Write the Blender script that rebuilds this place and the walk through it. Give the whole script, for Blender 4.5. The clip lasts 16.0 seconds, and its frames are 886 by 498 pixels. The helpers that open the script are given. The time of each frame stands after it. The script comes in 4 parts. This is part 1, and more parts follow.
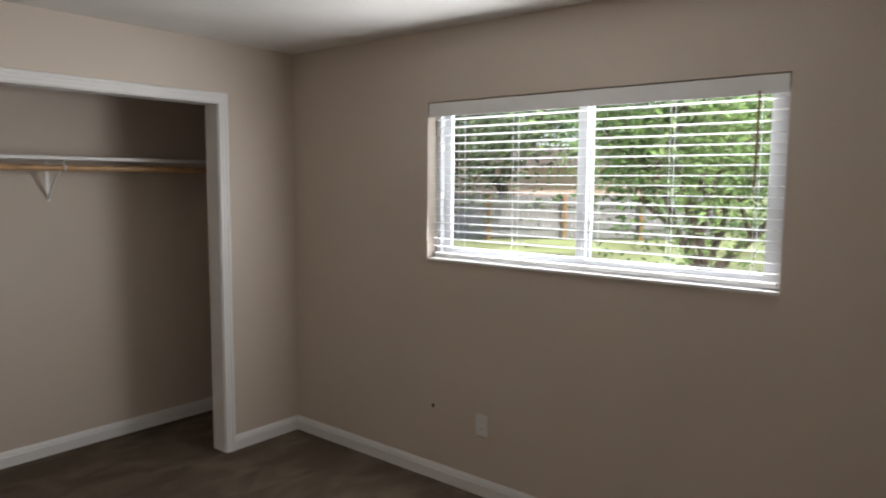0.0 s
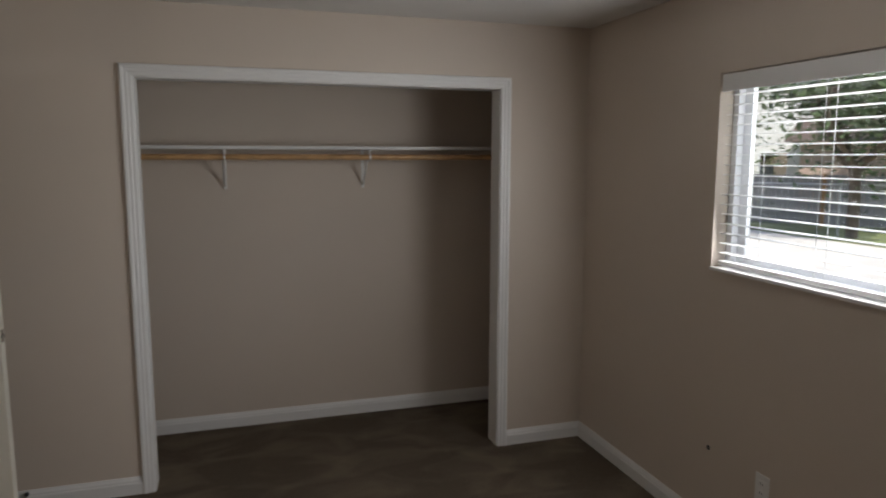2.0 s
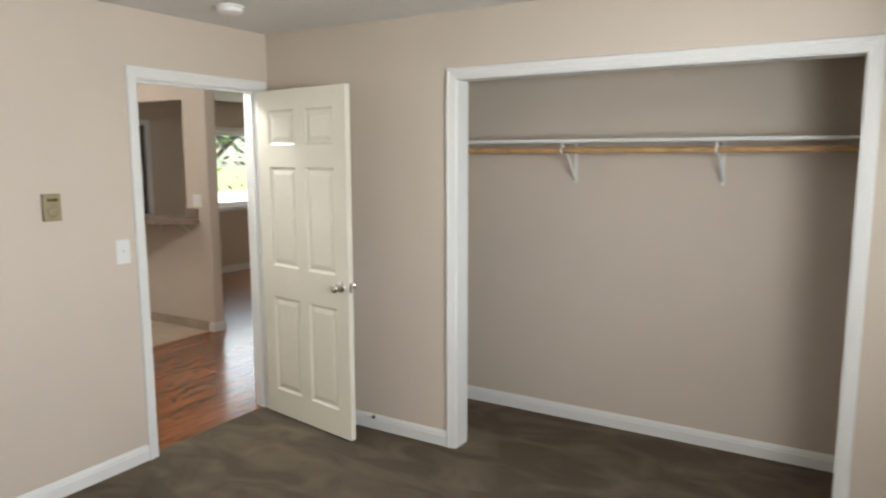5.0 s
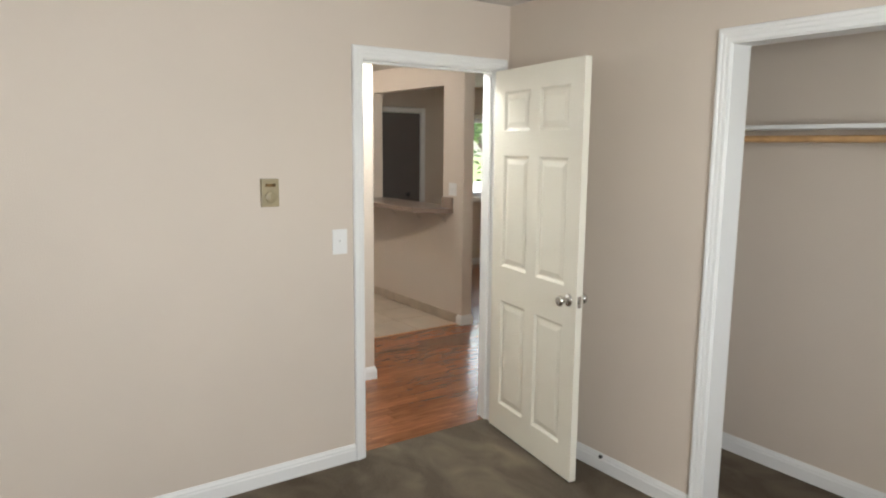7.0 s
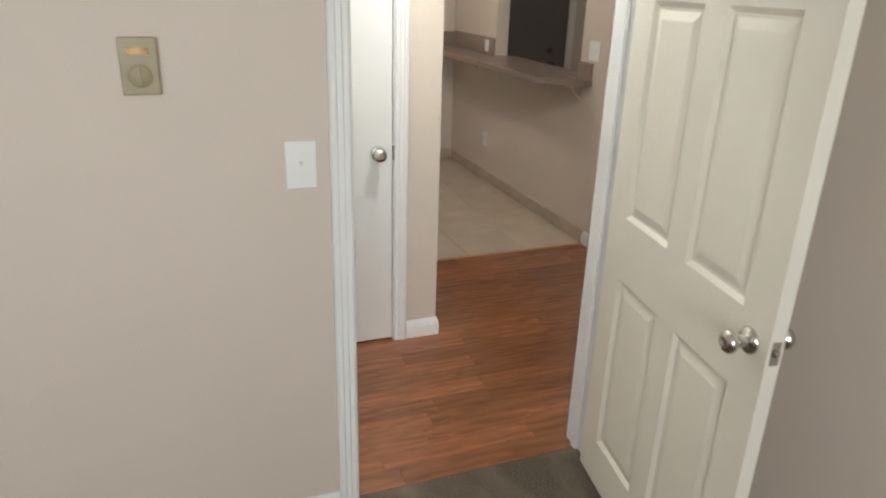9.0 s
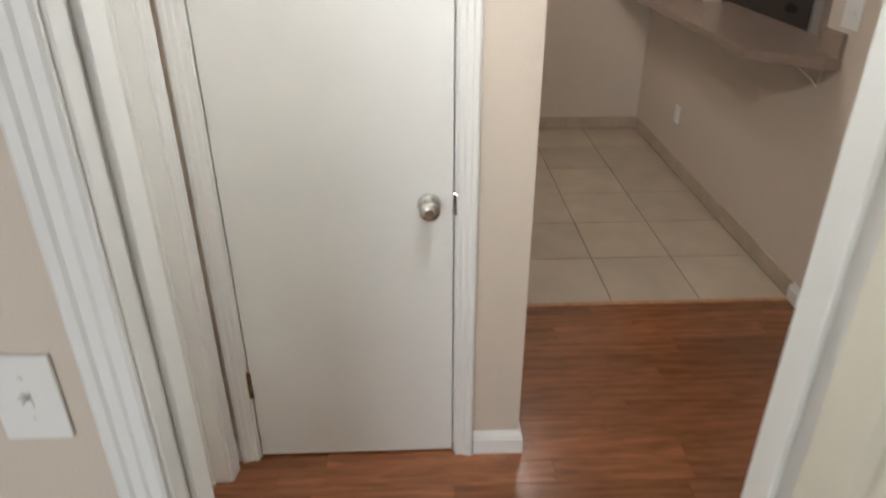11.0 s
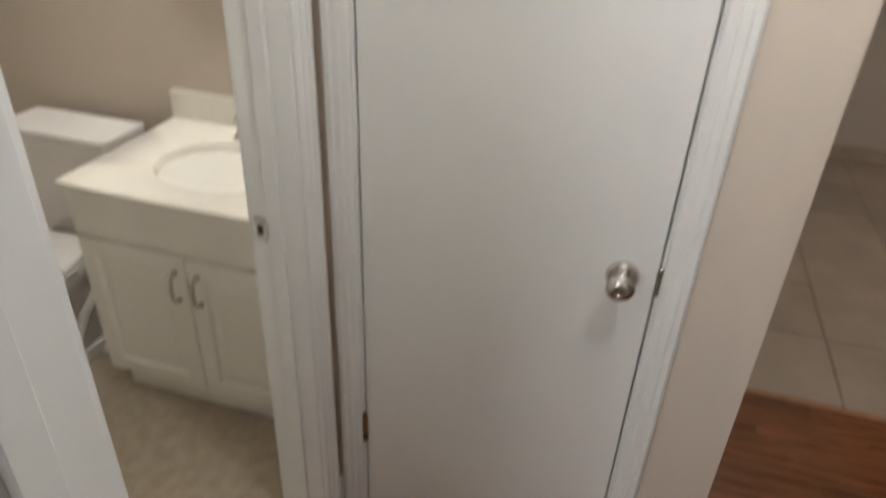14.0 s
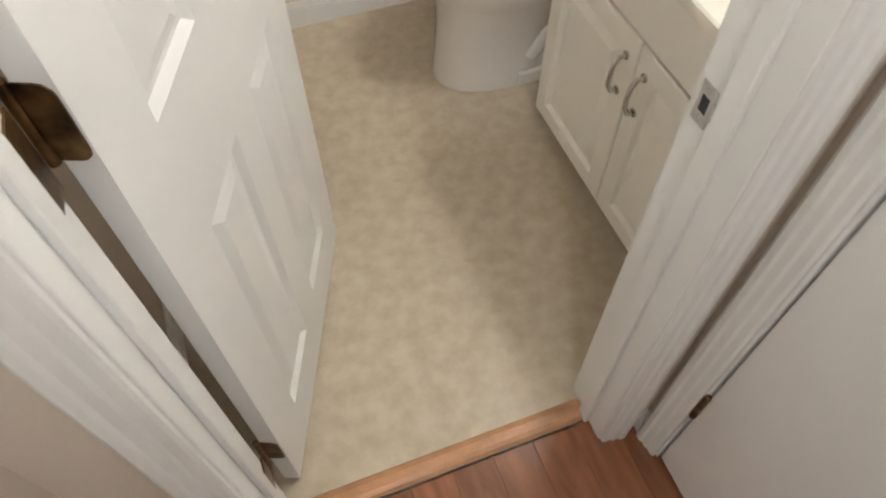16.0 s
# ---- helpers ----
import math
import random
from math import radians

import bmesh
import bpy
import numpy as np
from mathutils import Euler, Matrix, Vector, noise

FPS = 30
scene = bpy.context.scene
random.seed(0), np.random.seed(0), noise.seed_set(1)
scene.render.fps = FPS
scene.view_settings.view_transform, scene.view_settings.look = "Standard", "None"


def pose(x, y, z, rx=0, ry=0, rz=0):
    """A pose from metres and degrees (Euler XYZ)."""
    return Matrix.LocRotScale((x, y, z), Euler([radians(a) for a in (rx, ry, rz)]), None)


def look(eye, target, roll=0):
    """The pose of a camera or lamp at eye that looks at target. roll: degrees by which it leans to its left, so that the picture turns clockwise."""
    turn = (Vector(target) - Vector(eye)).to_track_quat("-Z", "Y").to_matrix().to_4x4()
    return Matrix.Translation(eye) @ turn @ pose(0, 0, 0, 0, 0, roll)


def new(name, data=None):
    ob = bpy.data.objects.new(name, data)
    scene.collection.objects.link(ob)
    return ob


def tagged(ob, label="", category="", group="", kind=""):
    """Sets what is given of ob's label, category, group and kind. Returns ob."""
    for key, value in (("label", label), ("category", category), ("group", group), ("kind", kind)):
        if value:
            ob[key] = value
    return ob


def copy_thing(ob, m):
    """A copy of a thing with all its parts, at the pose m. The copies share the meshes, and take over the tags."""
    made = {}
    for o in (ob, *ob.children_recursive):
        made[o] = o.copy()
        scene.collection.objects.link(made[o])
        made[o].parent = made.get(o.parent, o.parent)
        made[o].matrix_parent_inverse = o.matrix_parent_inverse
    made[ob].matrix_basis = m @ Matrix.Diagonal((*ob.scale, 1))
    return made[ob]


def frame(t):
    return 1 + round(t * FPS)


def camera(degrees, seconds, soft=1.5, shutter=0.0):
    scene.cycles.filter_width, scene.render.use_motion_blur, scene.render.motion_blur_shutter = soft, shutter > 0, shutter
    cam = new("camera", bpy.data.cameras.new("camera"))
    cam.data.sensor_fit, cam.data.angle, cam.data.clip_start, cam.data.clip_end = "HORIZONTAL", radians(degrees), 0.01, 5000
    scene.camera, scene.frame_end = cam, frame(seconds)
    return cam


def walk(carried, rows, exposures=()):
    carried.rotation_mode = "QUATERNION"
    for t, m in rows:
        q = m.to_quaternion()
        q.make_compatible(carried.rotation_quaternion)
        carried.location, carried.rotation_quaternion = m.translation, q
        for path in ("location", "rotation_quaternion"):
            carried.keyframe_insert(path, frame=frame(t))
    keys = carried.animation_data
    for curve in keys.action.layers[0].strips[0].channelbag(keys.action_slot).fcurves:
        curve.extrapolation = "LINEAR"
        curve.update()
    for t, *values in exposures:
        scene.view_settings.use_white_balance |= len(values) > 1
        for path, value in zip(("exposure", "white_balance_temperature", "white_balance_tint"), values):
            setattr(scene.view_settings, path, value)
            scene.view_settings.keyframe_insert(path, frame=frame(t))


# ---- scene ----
cam = camera(65.7, 16.0, 2.0, 0.35)
PATH = [
    (0, (1.001, -3.51, 1.626), (2.538, -2.245, 1.428), 0.4),
    (0.5, (1.147, -3.538, 1.64), (2.493, -2.074, 1.426), 0.4),
    (1, (1.351, -3.575, 1.661), (2.474, -1.936, 1.427), 0.4),
    (1.5, (1.572, -3.546, 1.66), (2.441, -1.762, 1.409), 0.2),
    (2, (1.782, -3.577, 1.688), (2.377, -1.686, 1.42), 0.1),
    (2.5, (2.013, -3.632, 1.706), (2.347, -1.68, 1.425), 0.4),
    (3, (2.209, -3.566, 1.7), (2.311, -1.591, 1.402), 0.1),
    (3.5, (2.419, -3.505, 1.731), (2.255, -1.538, 1.409), -0.5),
    (4, (2.735, -3.515, 1.743), (2.287, -1.595, 1.404), 0.3),
    (4.5, (3.01, -3.385, 1.783), (2.28, -1.559, 1.42), -0.1),
    (5, (3.235, -3.23, 1.654), (2.214, -1.531, 1.384), -0.1),
    (7.5, (2.863, -2.308, 1.631), (1.193, -1.273, 1.256), 0.8),
    (8, (2.514, -1.977, 1.614), (0.813, -1.035, 1.148), 1.3),
    (10.5, (0.873, -0.685, 1.652), (-0.834, -0.453, 0.636), 0.8),
    (11, (0.653, -0.604, 1.701), (-1.106, -0.532, 0.752), -0.1),
    (11.5, (0.487, -0.614, 1.731), (-1.350, -0.632, 0.940), 0.8),
    (12, (0.490, -0.599, 1.773), (-1.476, -0.701, 1.424), 0.5),
    (12.5, (0.493, -0.583, 1.796), (-1.499, -0.745, 1.863), 0.7),
    (13, (0.441, -0.577, 1.799), (-1.546, -0.763, 1.932), 0.9),
    (13.5, (0.290, -0.604, 1.714), (-1.671, -0.885, 1.443), 0.4),
    (14, (0.153, -0.601, 1.659), (-1.494, -1.071, 0.625), 2.5),
    (14.5, (-0.085, -0.637, 1.579), (-1.328, -1.328, 0.173), 1.0),
    (15, (-0.302, -0.667, 1.535), (-1.079, -1.713, 0.018), 1.7),
    (15.5, (-0.391, -0.757, 1.520), (-0.899, -1.851, -0.075), -1.5),
    (16, (-0.459, -0.881, 1.501), (-0.851, -1.918, -0.163), 0.0),
]
EXPOSURES = [(0, 0.62, 6500, 10), (0.5, 0.50, 6500, 10), (1, 0.35, 6500, 10), (1.5, 0.15, 6500, 10), (2, 0.05, 6500, 10), (2.5, -0.05, 6500, 10), (3, 0.65, 6500, 10), (3.5, 0.90, 6500, 10), (4, 0.98, 6500, 10), (4.5, 1.40, 6450, 8), (5, 1.55, 6400, 5), (7.5, 1.60, 6400, 5), (8, 1.40, 6400, 4), (10.5, 1.40, 6400, 7), (11, 1.22, 6400, 7), (11.5, 1.05, 6500, 10), (12, 0.70, 6500, 10), (12.5, 0.00, 6500, 10), (13, -0.20, 6500, 10), (13.5, -0.05, 6500, 10), (14, 0.60, 6500, 10), (14.5, 0.98, 6500, 10), (15, 1.00, 6500, 10), (15.5, 1.25, 6500, 10), (16, 1.20, 6500, 10)]
walk(cam, [(t, look(eye, target, roll)) for t, eye, target, roll in PATH], EXPOSURES)

# ---- world, sun, lamps ----
world = bpy.data.worlds.new("sky")
scene.world = world
world.use_nodes = True
_wt = world.node_tree
_sky = _wt.nodes.new("ShaderNodeTexSky")
_sky.sky_type = "NISHITA"
_sky.sun_disc = False
_sky.sun_elevation = radians(55)
_sky.sun_rotation = radians(191)
_wt.links.new(_sky.outputs[0], _wt.nodes["Background"].inputs[0])
_wt.nodes["Background"].inputs[1].default_value = 0.15


def lamp(name, kind, energy, m, color=(1, 1, 1), size=0.1, size_y=None):
    d = bpy.data.lights.new(name, kind)
    d.energy, d.color = energy, color
    if kind == "AREA":
        d.size = size
        if size_y:
            d.shape, d.size_y = "RECTANGLE", size_y
    elif kind == "SUN":
        d.angle = size
    else:
        d.shadow_soft_size = size
    ob = new(name, d)
    ob.matrix_world = m
    return ob


# the sun stands behind the house end, so it lights the yard but not the rooms
lamp("sun", "SUN", 5.0, look((-2, -10, 14.5), (0, 0, 0)), (1, 0.95, 0.87), radians(0.6))
# daylight of the sky in the window openings
lamp("window_daylight", "AREA", 22, look((3.77, -1.99, 1.62), (0, -1.99, 1.2)), (0.97, 0.97, 0.99), 1.70, 0.8)
lamp("window_skylight", "AREA", 16, look((4.05, -1.99, 1.76), (0, -1.99, 0.9)), (0.93, 0.96, 1.0), 1.70, 0.75)
lamp("living_daylight", "AREA", 9, look((-4.54, 4.25, 1.47), (0, 3.4, 0.9)), (0.95, 0.98, 1.0), 2.2, 1.0)
# lit bulbs
WARM = (0.94, 0.98, 1.0)
lamp("hall_bulb", "POINT", 13.0, pose(-0.50, -0.36, 2.30), (0.95, 0.98, 1.0), 0.07)
lamp("dining_bulb", "POINT", 6.0, pose(-3.10, -0.05, 2.28), (1.0, 0.92, 0.88), 0.08)
for _y in (-1.74, -1.895, -2.05):
    lamp("bath_bulb", "POINT", 3.0, pose(-1.63, _y, 1.93), WARM, 0.04)


# ---- materials ----
def mat(name, base, rough=0.6, metal=0.0, noise_scale=0.0, var=0.0, bump=0.0, bump_scale=200.0, second=None, coat=0.0, detail=6.0, spec=0.5):
    m = bpy.data.materials.new(name)
    m.use_nodes = True
    nt = m.node_tree
    b = nt.nodes["Principled BSDF"]
    b.inputs["Roughness"].default_value = rough
    b.inputs["Metallic"].default_value = metal
    b.inputs["Base Color"].default_value = (*base, 1)
    b.inputs["Coat Weight"].default_value = coat
    b.inputs["Specular IOR Level"].default_value = spec
    tc = nt.nodes.new("ShaderNodeTexCoord")
    if var or second:
        n = nt.nodes.new("ShaderNodeTexNoise")
        n.inputs["Scale"].default_value = noise_scale or 3.0
        n.inputs["Detail"].default_value = detail
        nt.links.new(tc.outputs["Object"], n.inputs["Vector"])
        r = nt.nodes.new("ShaderNodeValToRGB")
        r.color_ramp.elements[0].position, r.color_ramp.elements[1].position = 0.32, 0.68
        lo = second or tuple(c * (1 - var) for c in base)
        r.color_ramp.elements[0].color = (*lo, 1)
        r.color_ramp.elements[1].color = (*(min(1, c * (1 + var)) for c in base), 1)
        nt.links.new(n.outputs["Fac"], r.inputs["Fac"])
        nt.links.new(r.outputs["Color"], b.inputs["Base Color"])
        k = nt.nodes.new("ShaderNodeMapRange")
        k.inputs["To Min"].default_value, k.inputs["To Max"].default_value = max(0.02, rough - 0.06), min(1, rough + 0.06)
        nt.links.new(n.outputs["Fac"], k.inputs["Value"])
        nt.links.new(k.outputs["Result"], b.inputs["Roughness"])
    if bump:
        n2 = nt.nodes.new("ShaderNodeTexNoise")
        n2.inputs["Scale"].default_value = bump_scale
        n2.inputs["Detail"].default_value = 3.0
        nt.links.new(tc.outputs["Object"], n2.inputs["Vector"])
        bp = nt.nodes.new("ShaderNodeBump")
        bp.inputs["Strength"].default_value = bump
        bp.inputs["Distance"].default_value = 0.01
        nt.links.new(n2.outputs["Fac"], bp.inputs["Height"])
        nt.links.new(bp.outputs["Normal"], b.inputs["Normal"])
    return m


def glow(name, color, strength):
    m = bpy.data.materials.new(name)
    m.use_nodes = True
    b = m.node_tree.nodes["Principled BSDF"]
    b.inputs["Base Color"].default_value = (0.9, 0.88, 0.83, 1)
    b.inputs["Emission Color"].default_value = (*color, 1)
    b.inputs["Emission Strength"].default_value = strength
    return m


WALL = mat("wall_paint", (0.622, 0.54, 0.460), 0.62, noise_scale=1.3, var=0.025, bump=0.12, bump_scale=160)
CEIL = mat("ceiling_paint", (0.74, 0.72, 0.69), 0.8, noise_scale=3, var=0.03, bump=0.25, bump_scale=90)
POPCORN = mat("popcorn_ceiling", (0.62, 0.58, 0.52), 0.9, noise_scale=60, var=0.10, bump=1.0, bump_scale=75)
TRIM = mat("trim_paint", (0.78, 0.775, 0.76), 0.45, noise_scale=2.5, var=0.015)
DOOR = mat("door_paint", (0.76, 0.72, 0.62), 0.40, noise_scale=2.0, var=0.025, bump=0.08, bump_scale=70)
DOORW = mat("white_door_paint", (0.77, 0.765, 0.75), 0.40, noise_scale=1.5, var=0.025, bump=0.02, bump_scale=60)
CARPET = mat("brown_carpet", (0.158, 0.126, 0.094), 0.95, noise_scale=150, second=(0.092, 0.071, 0.051), var=0.15, bump=0.9, bump_scale=320, spec=0.1, detail=9)


def brushed_carpet(m):
    """Vacuum marks: the pile lies paler in long soft strokes."""
    nt = m.node_tree
    p = nt.nodes["Principled BSDF"]
    ramp = [n for n in nt.nodes if n.type == "VALTORGB"][0]
    tc, mp, n, r, mix = (nt.nodes.new(k) for k in ("ShaderNodeTexCoord", "ShaderNodeMapping", "ShaderNodeTexNoise", "ShaderNodeValToRGB", "ShaderNodeMix"))
    mp.inputs["Rotation"].default_value = (0, 0, 0.9)
    mp.inputs["Scale"].default_value = (1.1, 2.0, 1)
    n.inputs["Scale"].default_value, n.inputs["Detail"].default_value, n.inputs["Distortion"].default_value = 2.2, 10, 0.9
    nt.links.new(tc.outputs["Object"], mp.inputs["Vector"])
    nt.links.new(mp.outputs[0], n.inputs["Vector"])
    nt.links.new(n.outputs["Fac"], r.inputs["Fac"])
    r.color_ramp.elements[0].position, r.color_ramp.elements[1].position = 0.43, 0.74
    mix.data_type = "RGBA"
    mix.inputs[7].default_value = (0.235, 0.188, 0.135, 1)
    nt.links.new(r.outputs["Color"], mix.inputs[0])
    nt.links.new(ramp.outputs["Color"], mix.inputs[6])
    nt.links.new(mix.outputs[2], p.inputs["Base Color"])


brushed_carpet(CARPET)
CHROME = mat("brushed_nickel", (0.62, 0.60, 0.57), 0.22, 1.0, noise_scale=40, var=0.06)
BRASS = mat("aged_brass", (0.20, 0.125, 0.055), 0.38, 1.0, noise_scale=30, var=0.5, second=(0.05, 0.028, 0.014))
PLATE = mat("white_plastic", (0.80, 0.79, 0.77), 0.35)
DARK = mat("dark_plastic", (0.03, 0.03, 0.03), 0.5)
BLACKGAP = mat("shadow_gap", (0.05, 0.045, 0.04), 0.9)
ALMOND = mat("almond_plastic", (0.33, 0.27, 0.16), 0.45, noise_scale=30, var=0.08)
ROD = mat("varnished_rod_wood", (0.50, 0.30, 0.14), 0.4, noise_scale=14, var=0.2)
COUNTER = mat("brown_laminate", (0.27, 0.20, 0.16), 0.28, noise_scale=330, var=0.14, detail=2)
GROUT = mat("grout", (0.22, 0.17, 0.13), 0.95, noise_scale=20, var=0.2)
TILEB = mat("beige_skirting_tile", (0.47, 0.38, 0.29), 0.45, noise_scale=9, var=0.12)
VINYL = mat("beige_sheet_vinyl", (0.52, 0.45, 0.345), 0.42, noise_scale=22, var=0.08, bump=0.10, bump_scale=90, second=(0.45, 0.365, 0.26), detail=10)
PORCELAIN = mat("white_porcelain", (0.84, 0.81, 0.78), 0.10, coat=0.4)
CULTURED = mat("cultured_marble", (0.84, 0.80, 0.72), 0.18, noise_scale=5, var=0.04, coat=0.3)
CABINET = mat("cabinet_thermofoil", (0.80, 0.77, 0.70), 0.35, noise_scale=2, var=0.02)
TUBM = mat("tub_enamel", (0.80, 0.74, 0.64), 0.18, coat=0.3)
REDUCER = mat("oak_reducer", (0.46, 0.235, 0.115), 0.35, noise_scale=18, var=0.2)
SHADE = glow("lit_glass_shade", (1.0, 0.95, 0.86), 5.0)
SLAT = mat("white_vinyl_slat", (0.83, 0.83, 0.82), 0.4, noise_scale=4, var=0.02)
FRAMEW = mat("window_vinyl", (0.82, 0.83, 0.85), 0.35)
# grey door paint, its base colour darkened to carry the room's shade
DOORDK = mat("shaded_entry_door_paint", (0.12, 0.105, 0.10), 0.45, noise_scale=2, var=0.04)
WANDM = mat("wand_plastic", (0.25, 0.13, 0.07), 0.4)


def glass_material():
    m = bpy.data.materials.new("window_glass")
    m.use_nodes = True
    nt = m.node_tree
    nt.nodes.remove(nt.nodes["Principled BSDF"])
    g, t, mix = nt.nodes.new("ShaderNodeBsdfGlossy"), nt.nodes.new("ShaderNodeBsdfTransparent"), nt.nodes.new("ShaderNodeMixShader")
    g.inputs["Roughness"].default_value = 0.02
    mix.inputs["Fac"].default_value = 0.05
    nt.links.new(t.outputs[0], mix.inputs[1])
    nt.links.new(g.outputs[0], mix.inputs[2])
    nt.links.new(mix.outputs[0], nt.nodes["Material Output"].inputs[0])
    return m


GLASS = glass_material()
MIRROR = mat("mirror_silver", (0.88, 0.88, 0.87), 0.02, 1.0)


def plank_material(name, a, b, rough, along):
    """Printed wood: long grain along one axis, each board its own tone."""
    m = bpy.data.materials.new(name)
    m.use_nodes = True
    nt = m.node_tree
    p = nt.nodes["Principled BSDF"]
    p.inputs["Coat Weight"].default_value = 0.35
    p.inputs["Coat Roughness"].default_value = 0.15
    tc, mp = nt.nodes.new("ShaderNodeTexCoord"), nt.nodes.new("ShaderNodeMapping")
    mp.inputs["Scale"].default_value = (3.0, 16, 16) if along == "x" else (16, 3.0, 16)
    oi, geo = nt.nodes.new("ShaderNodeObjectInfo"), nt.nodes.new("ShaderNodeNewGeometry")
    add, sc = nt.nodes.new("ShaderNodeMath"), nt.nodes.new("ShaderNodeVectorMath")
    add.operation = "ADD"
    nt.links.new(oi.outputs["Random"], add.inputs[0])
    nt.links.new(geo.outputs["Random Per Island"], add.inputs[1])
    sc.operation = "SCALE"
    sc.inputs[0].default_value = (13, 7, 5)
    nt.links.new(add.outputs[0], sc.inputs["Scale"])
    nt.links.new(tc.outputs["Object"], mp.inputs["Vector"])
    nt.links.new(sc.outputs["Vector"], mp.inputs["Location"])
    n = nt.nodes.new("ShaderNodeTexNoise")
    n.inputs["Scale"].default_value, n.inputs["Detail"].default_value, n.inputs["Distortion"].default_value = 2.0, 9, 0.6
    nt.links.new(mp.outputs[0], n.inputs["Vector"])
    w, blend = nt.nodes.new("ShaderNodeTexWave"), nt.nodes.new("ShaderNodeMix")
    w.bands_direction = "Y" if along == "x" else "X"
    w.inputs["Scale"].default_value, w.inputs["Distortion"].default_value = 0.42, 11.0
    w.inputs["Detail"].default_value, w.inputs["Detail Scale"].default_value = 3.0, 1.2
    nt.links.new(mp.outputs[0], w.inputs["Vector"])
    blend.inputs[0].default_value = 0.15
    nt.links.new(n.outputs["Fac"], blend.inputs[2])
    nt.links.new(w.outputs["Fac"], blend.inputs[3])
    r = nt.nodes.new("ShaderNodeValToRGB")
    r.color_ramp.elements[0].position, r.color_ramp.elements[1].position = 0.28, 0.70
    r.color_ramp.elements[0].color, r.color_ramp.elements[1].color = (*b, 1), (*a, 1)
    nt.links.new(blend.outputs[0], r.inputs["Fac"])
    hsv = nt.nodes.new("ShaderNodeHueSaturation")
    mr = nt.nodes.new("ShaderNodeMapRange")
    mr.inputs["To Min"].default_value, mr.inputs["To Max"].default_value = 0.78, 1.18
    fr = nt.nodes.new("ShaderNodeMath")
    fr.operation = "FRACT"
    nt.links.new(add.outputs[0], fr.inputs[0])
    nt.links.new(fr.outputs[0], mr.inputs["Value"])
    nt.links.new(mr.outputs["Result"], hsv.inputs["Value"])
    nt.links.new(r.outputs["Color"], hsv.inputs["Color"])
    nt.links.new(hsv.outputs["Color"], p.inputs["Base Color"])
    p.inputs["Roughness"].default_value = rough
    bp = nt.nodes.new("ShaderNodeBump")
    bp.inputs["Strength"].default_value, bp.inputs["Distance"].default_value = 0.03, 0.003
    nt.links.new(blend.outputs[0], bp.inputs["Height"])
    nt.links.new(bp.outputs["Normal"], p.inputs["Normal"])
    return m


LAMINATE = plank_material("cherry_laminate", (0.305, 0.115, 0.046), (0.175, 0.060, 0.024), 0.26, "y")


def tile_material():
    m = mat("beige_floor_tile", (0.50, 0.415, 0.325), 0.35, noise_scale=5, var=0.10, bump=0.05, bump_scale=30)
    nt = m.node_tree
    ramp = [n for n in nt.nodes if n.type == "VALTORGB"][0]
    hsv, oi, geo, mr, add = (nt.nodes.new(k) for k in ("ShaderNodeHueSaturation", "ShaderNodeObjectInfo", "ShaderNodeNewGeometry", "ShaderNodeMapRange", "ShaderNodeMath"))
    nt.links.new(oi.outputs["Random"], mr.inputs["Value"])
    mr.inputs["To Min"].default_value, mr.inputs["To Max"].default_value = 0.9, 1.08
    nt.links.new(mr.outputs["Result"], hsv.inputs["Value"])
    nt.links.new(ramp.outputs["Color"], hsv.inputs["Color"])
    nt.links.new(hsv.outputs["Color"], nt.nodes["Principled BSDF"].inputs["Base Color"])
    return m


TILE = tile_material()


# ---- mesh helpers ----
def part(name, bm, material, parent=None, label="", smooth=False):
    me = bpy.data.meshes.new(name)
    bmesh.ops.recalc_face_normals(bm, faces=bm.faces)
    bm.to_mesh(me)
    bm.free()
    if smooth:
        for p in me.polygons:
            p.use_smooth = True
        me.set_sharp_from_angle(angle=radians(40))
    me.materials.append(material)
    ob = new(name, me)
    if parent is not None:
        ob.parent = parent
    if label:
        tagged(ob, label)
    return ob


def empty(name, m=None):
    ob = new(name)
    ob.empty_display_size = 0.1
    if m is not None:
        ob.matrix_world = m
    return ob


def box(bm, x0, x1, y0, y1, z0, z1, bevel=0.0, seg=2):
    x0, x1, y0, y1, z0, z1 = min(x0, x1), max(x0, x1), min(y0, y1), max(y0, y1), min(z0, z1), max(z0, z1)
    v = [bm.verts.new(c) for c in ((x0, y0, z0), (x1, y0, z0), (x1, y1, z0), (x0, y1, z0), (x0, y0, z1), (x1, y0, z1), (x1, y1, z1), (x0, y1, z1))]
    f = [bm.faces.new([v[i] for i in q]) for q in ((3, 2, 1, 0), (4, 5, 6, 7), (0, 1, 5, 4), (1, 2, 6, 5), (2, 3, 7, 6), (3, 0, 4, 7))]
    if bevel:
        es = list({e for q in f for e in q.edges})
        bmesh.ops.bevel(bm, geom=es, offset=bevel, segments=seg, profile=0.7, affect="EDGES")
    return bm


def cube(x0, x1, y0, y1, z0, z1, bevel=0.0, seg=2):
    return box(bmesh.new(), x0, x1, y0, y1, z0, z1, bevel, seg)


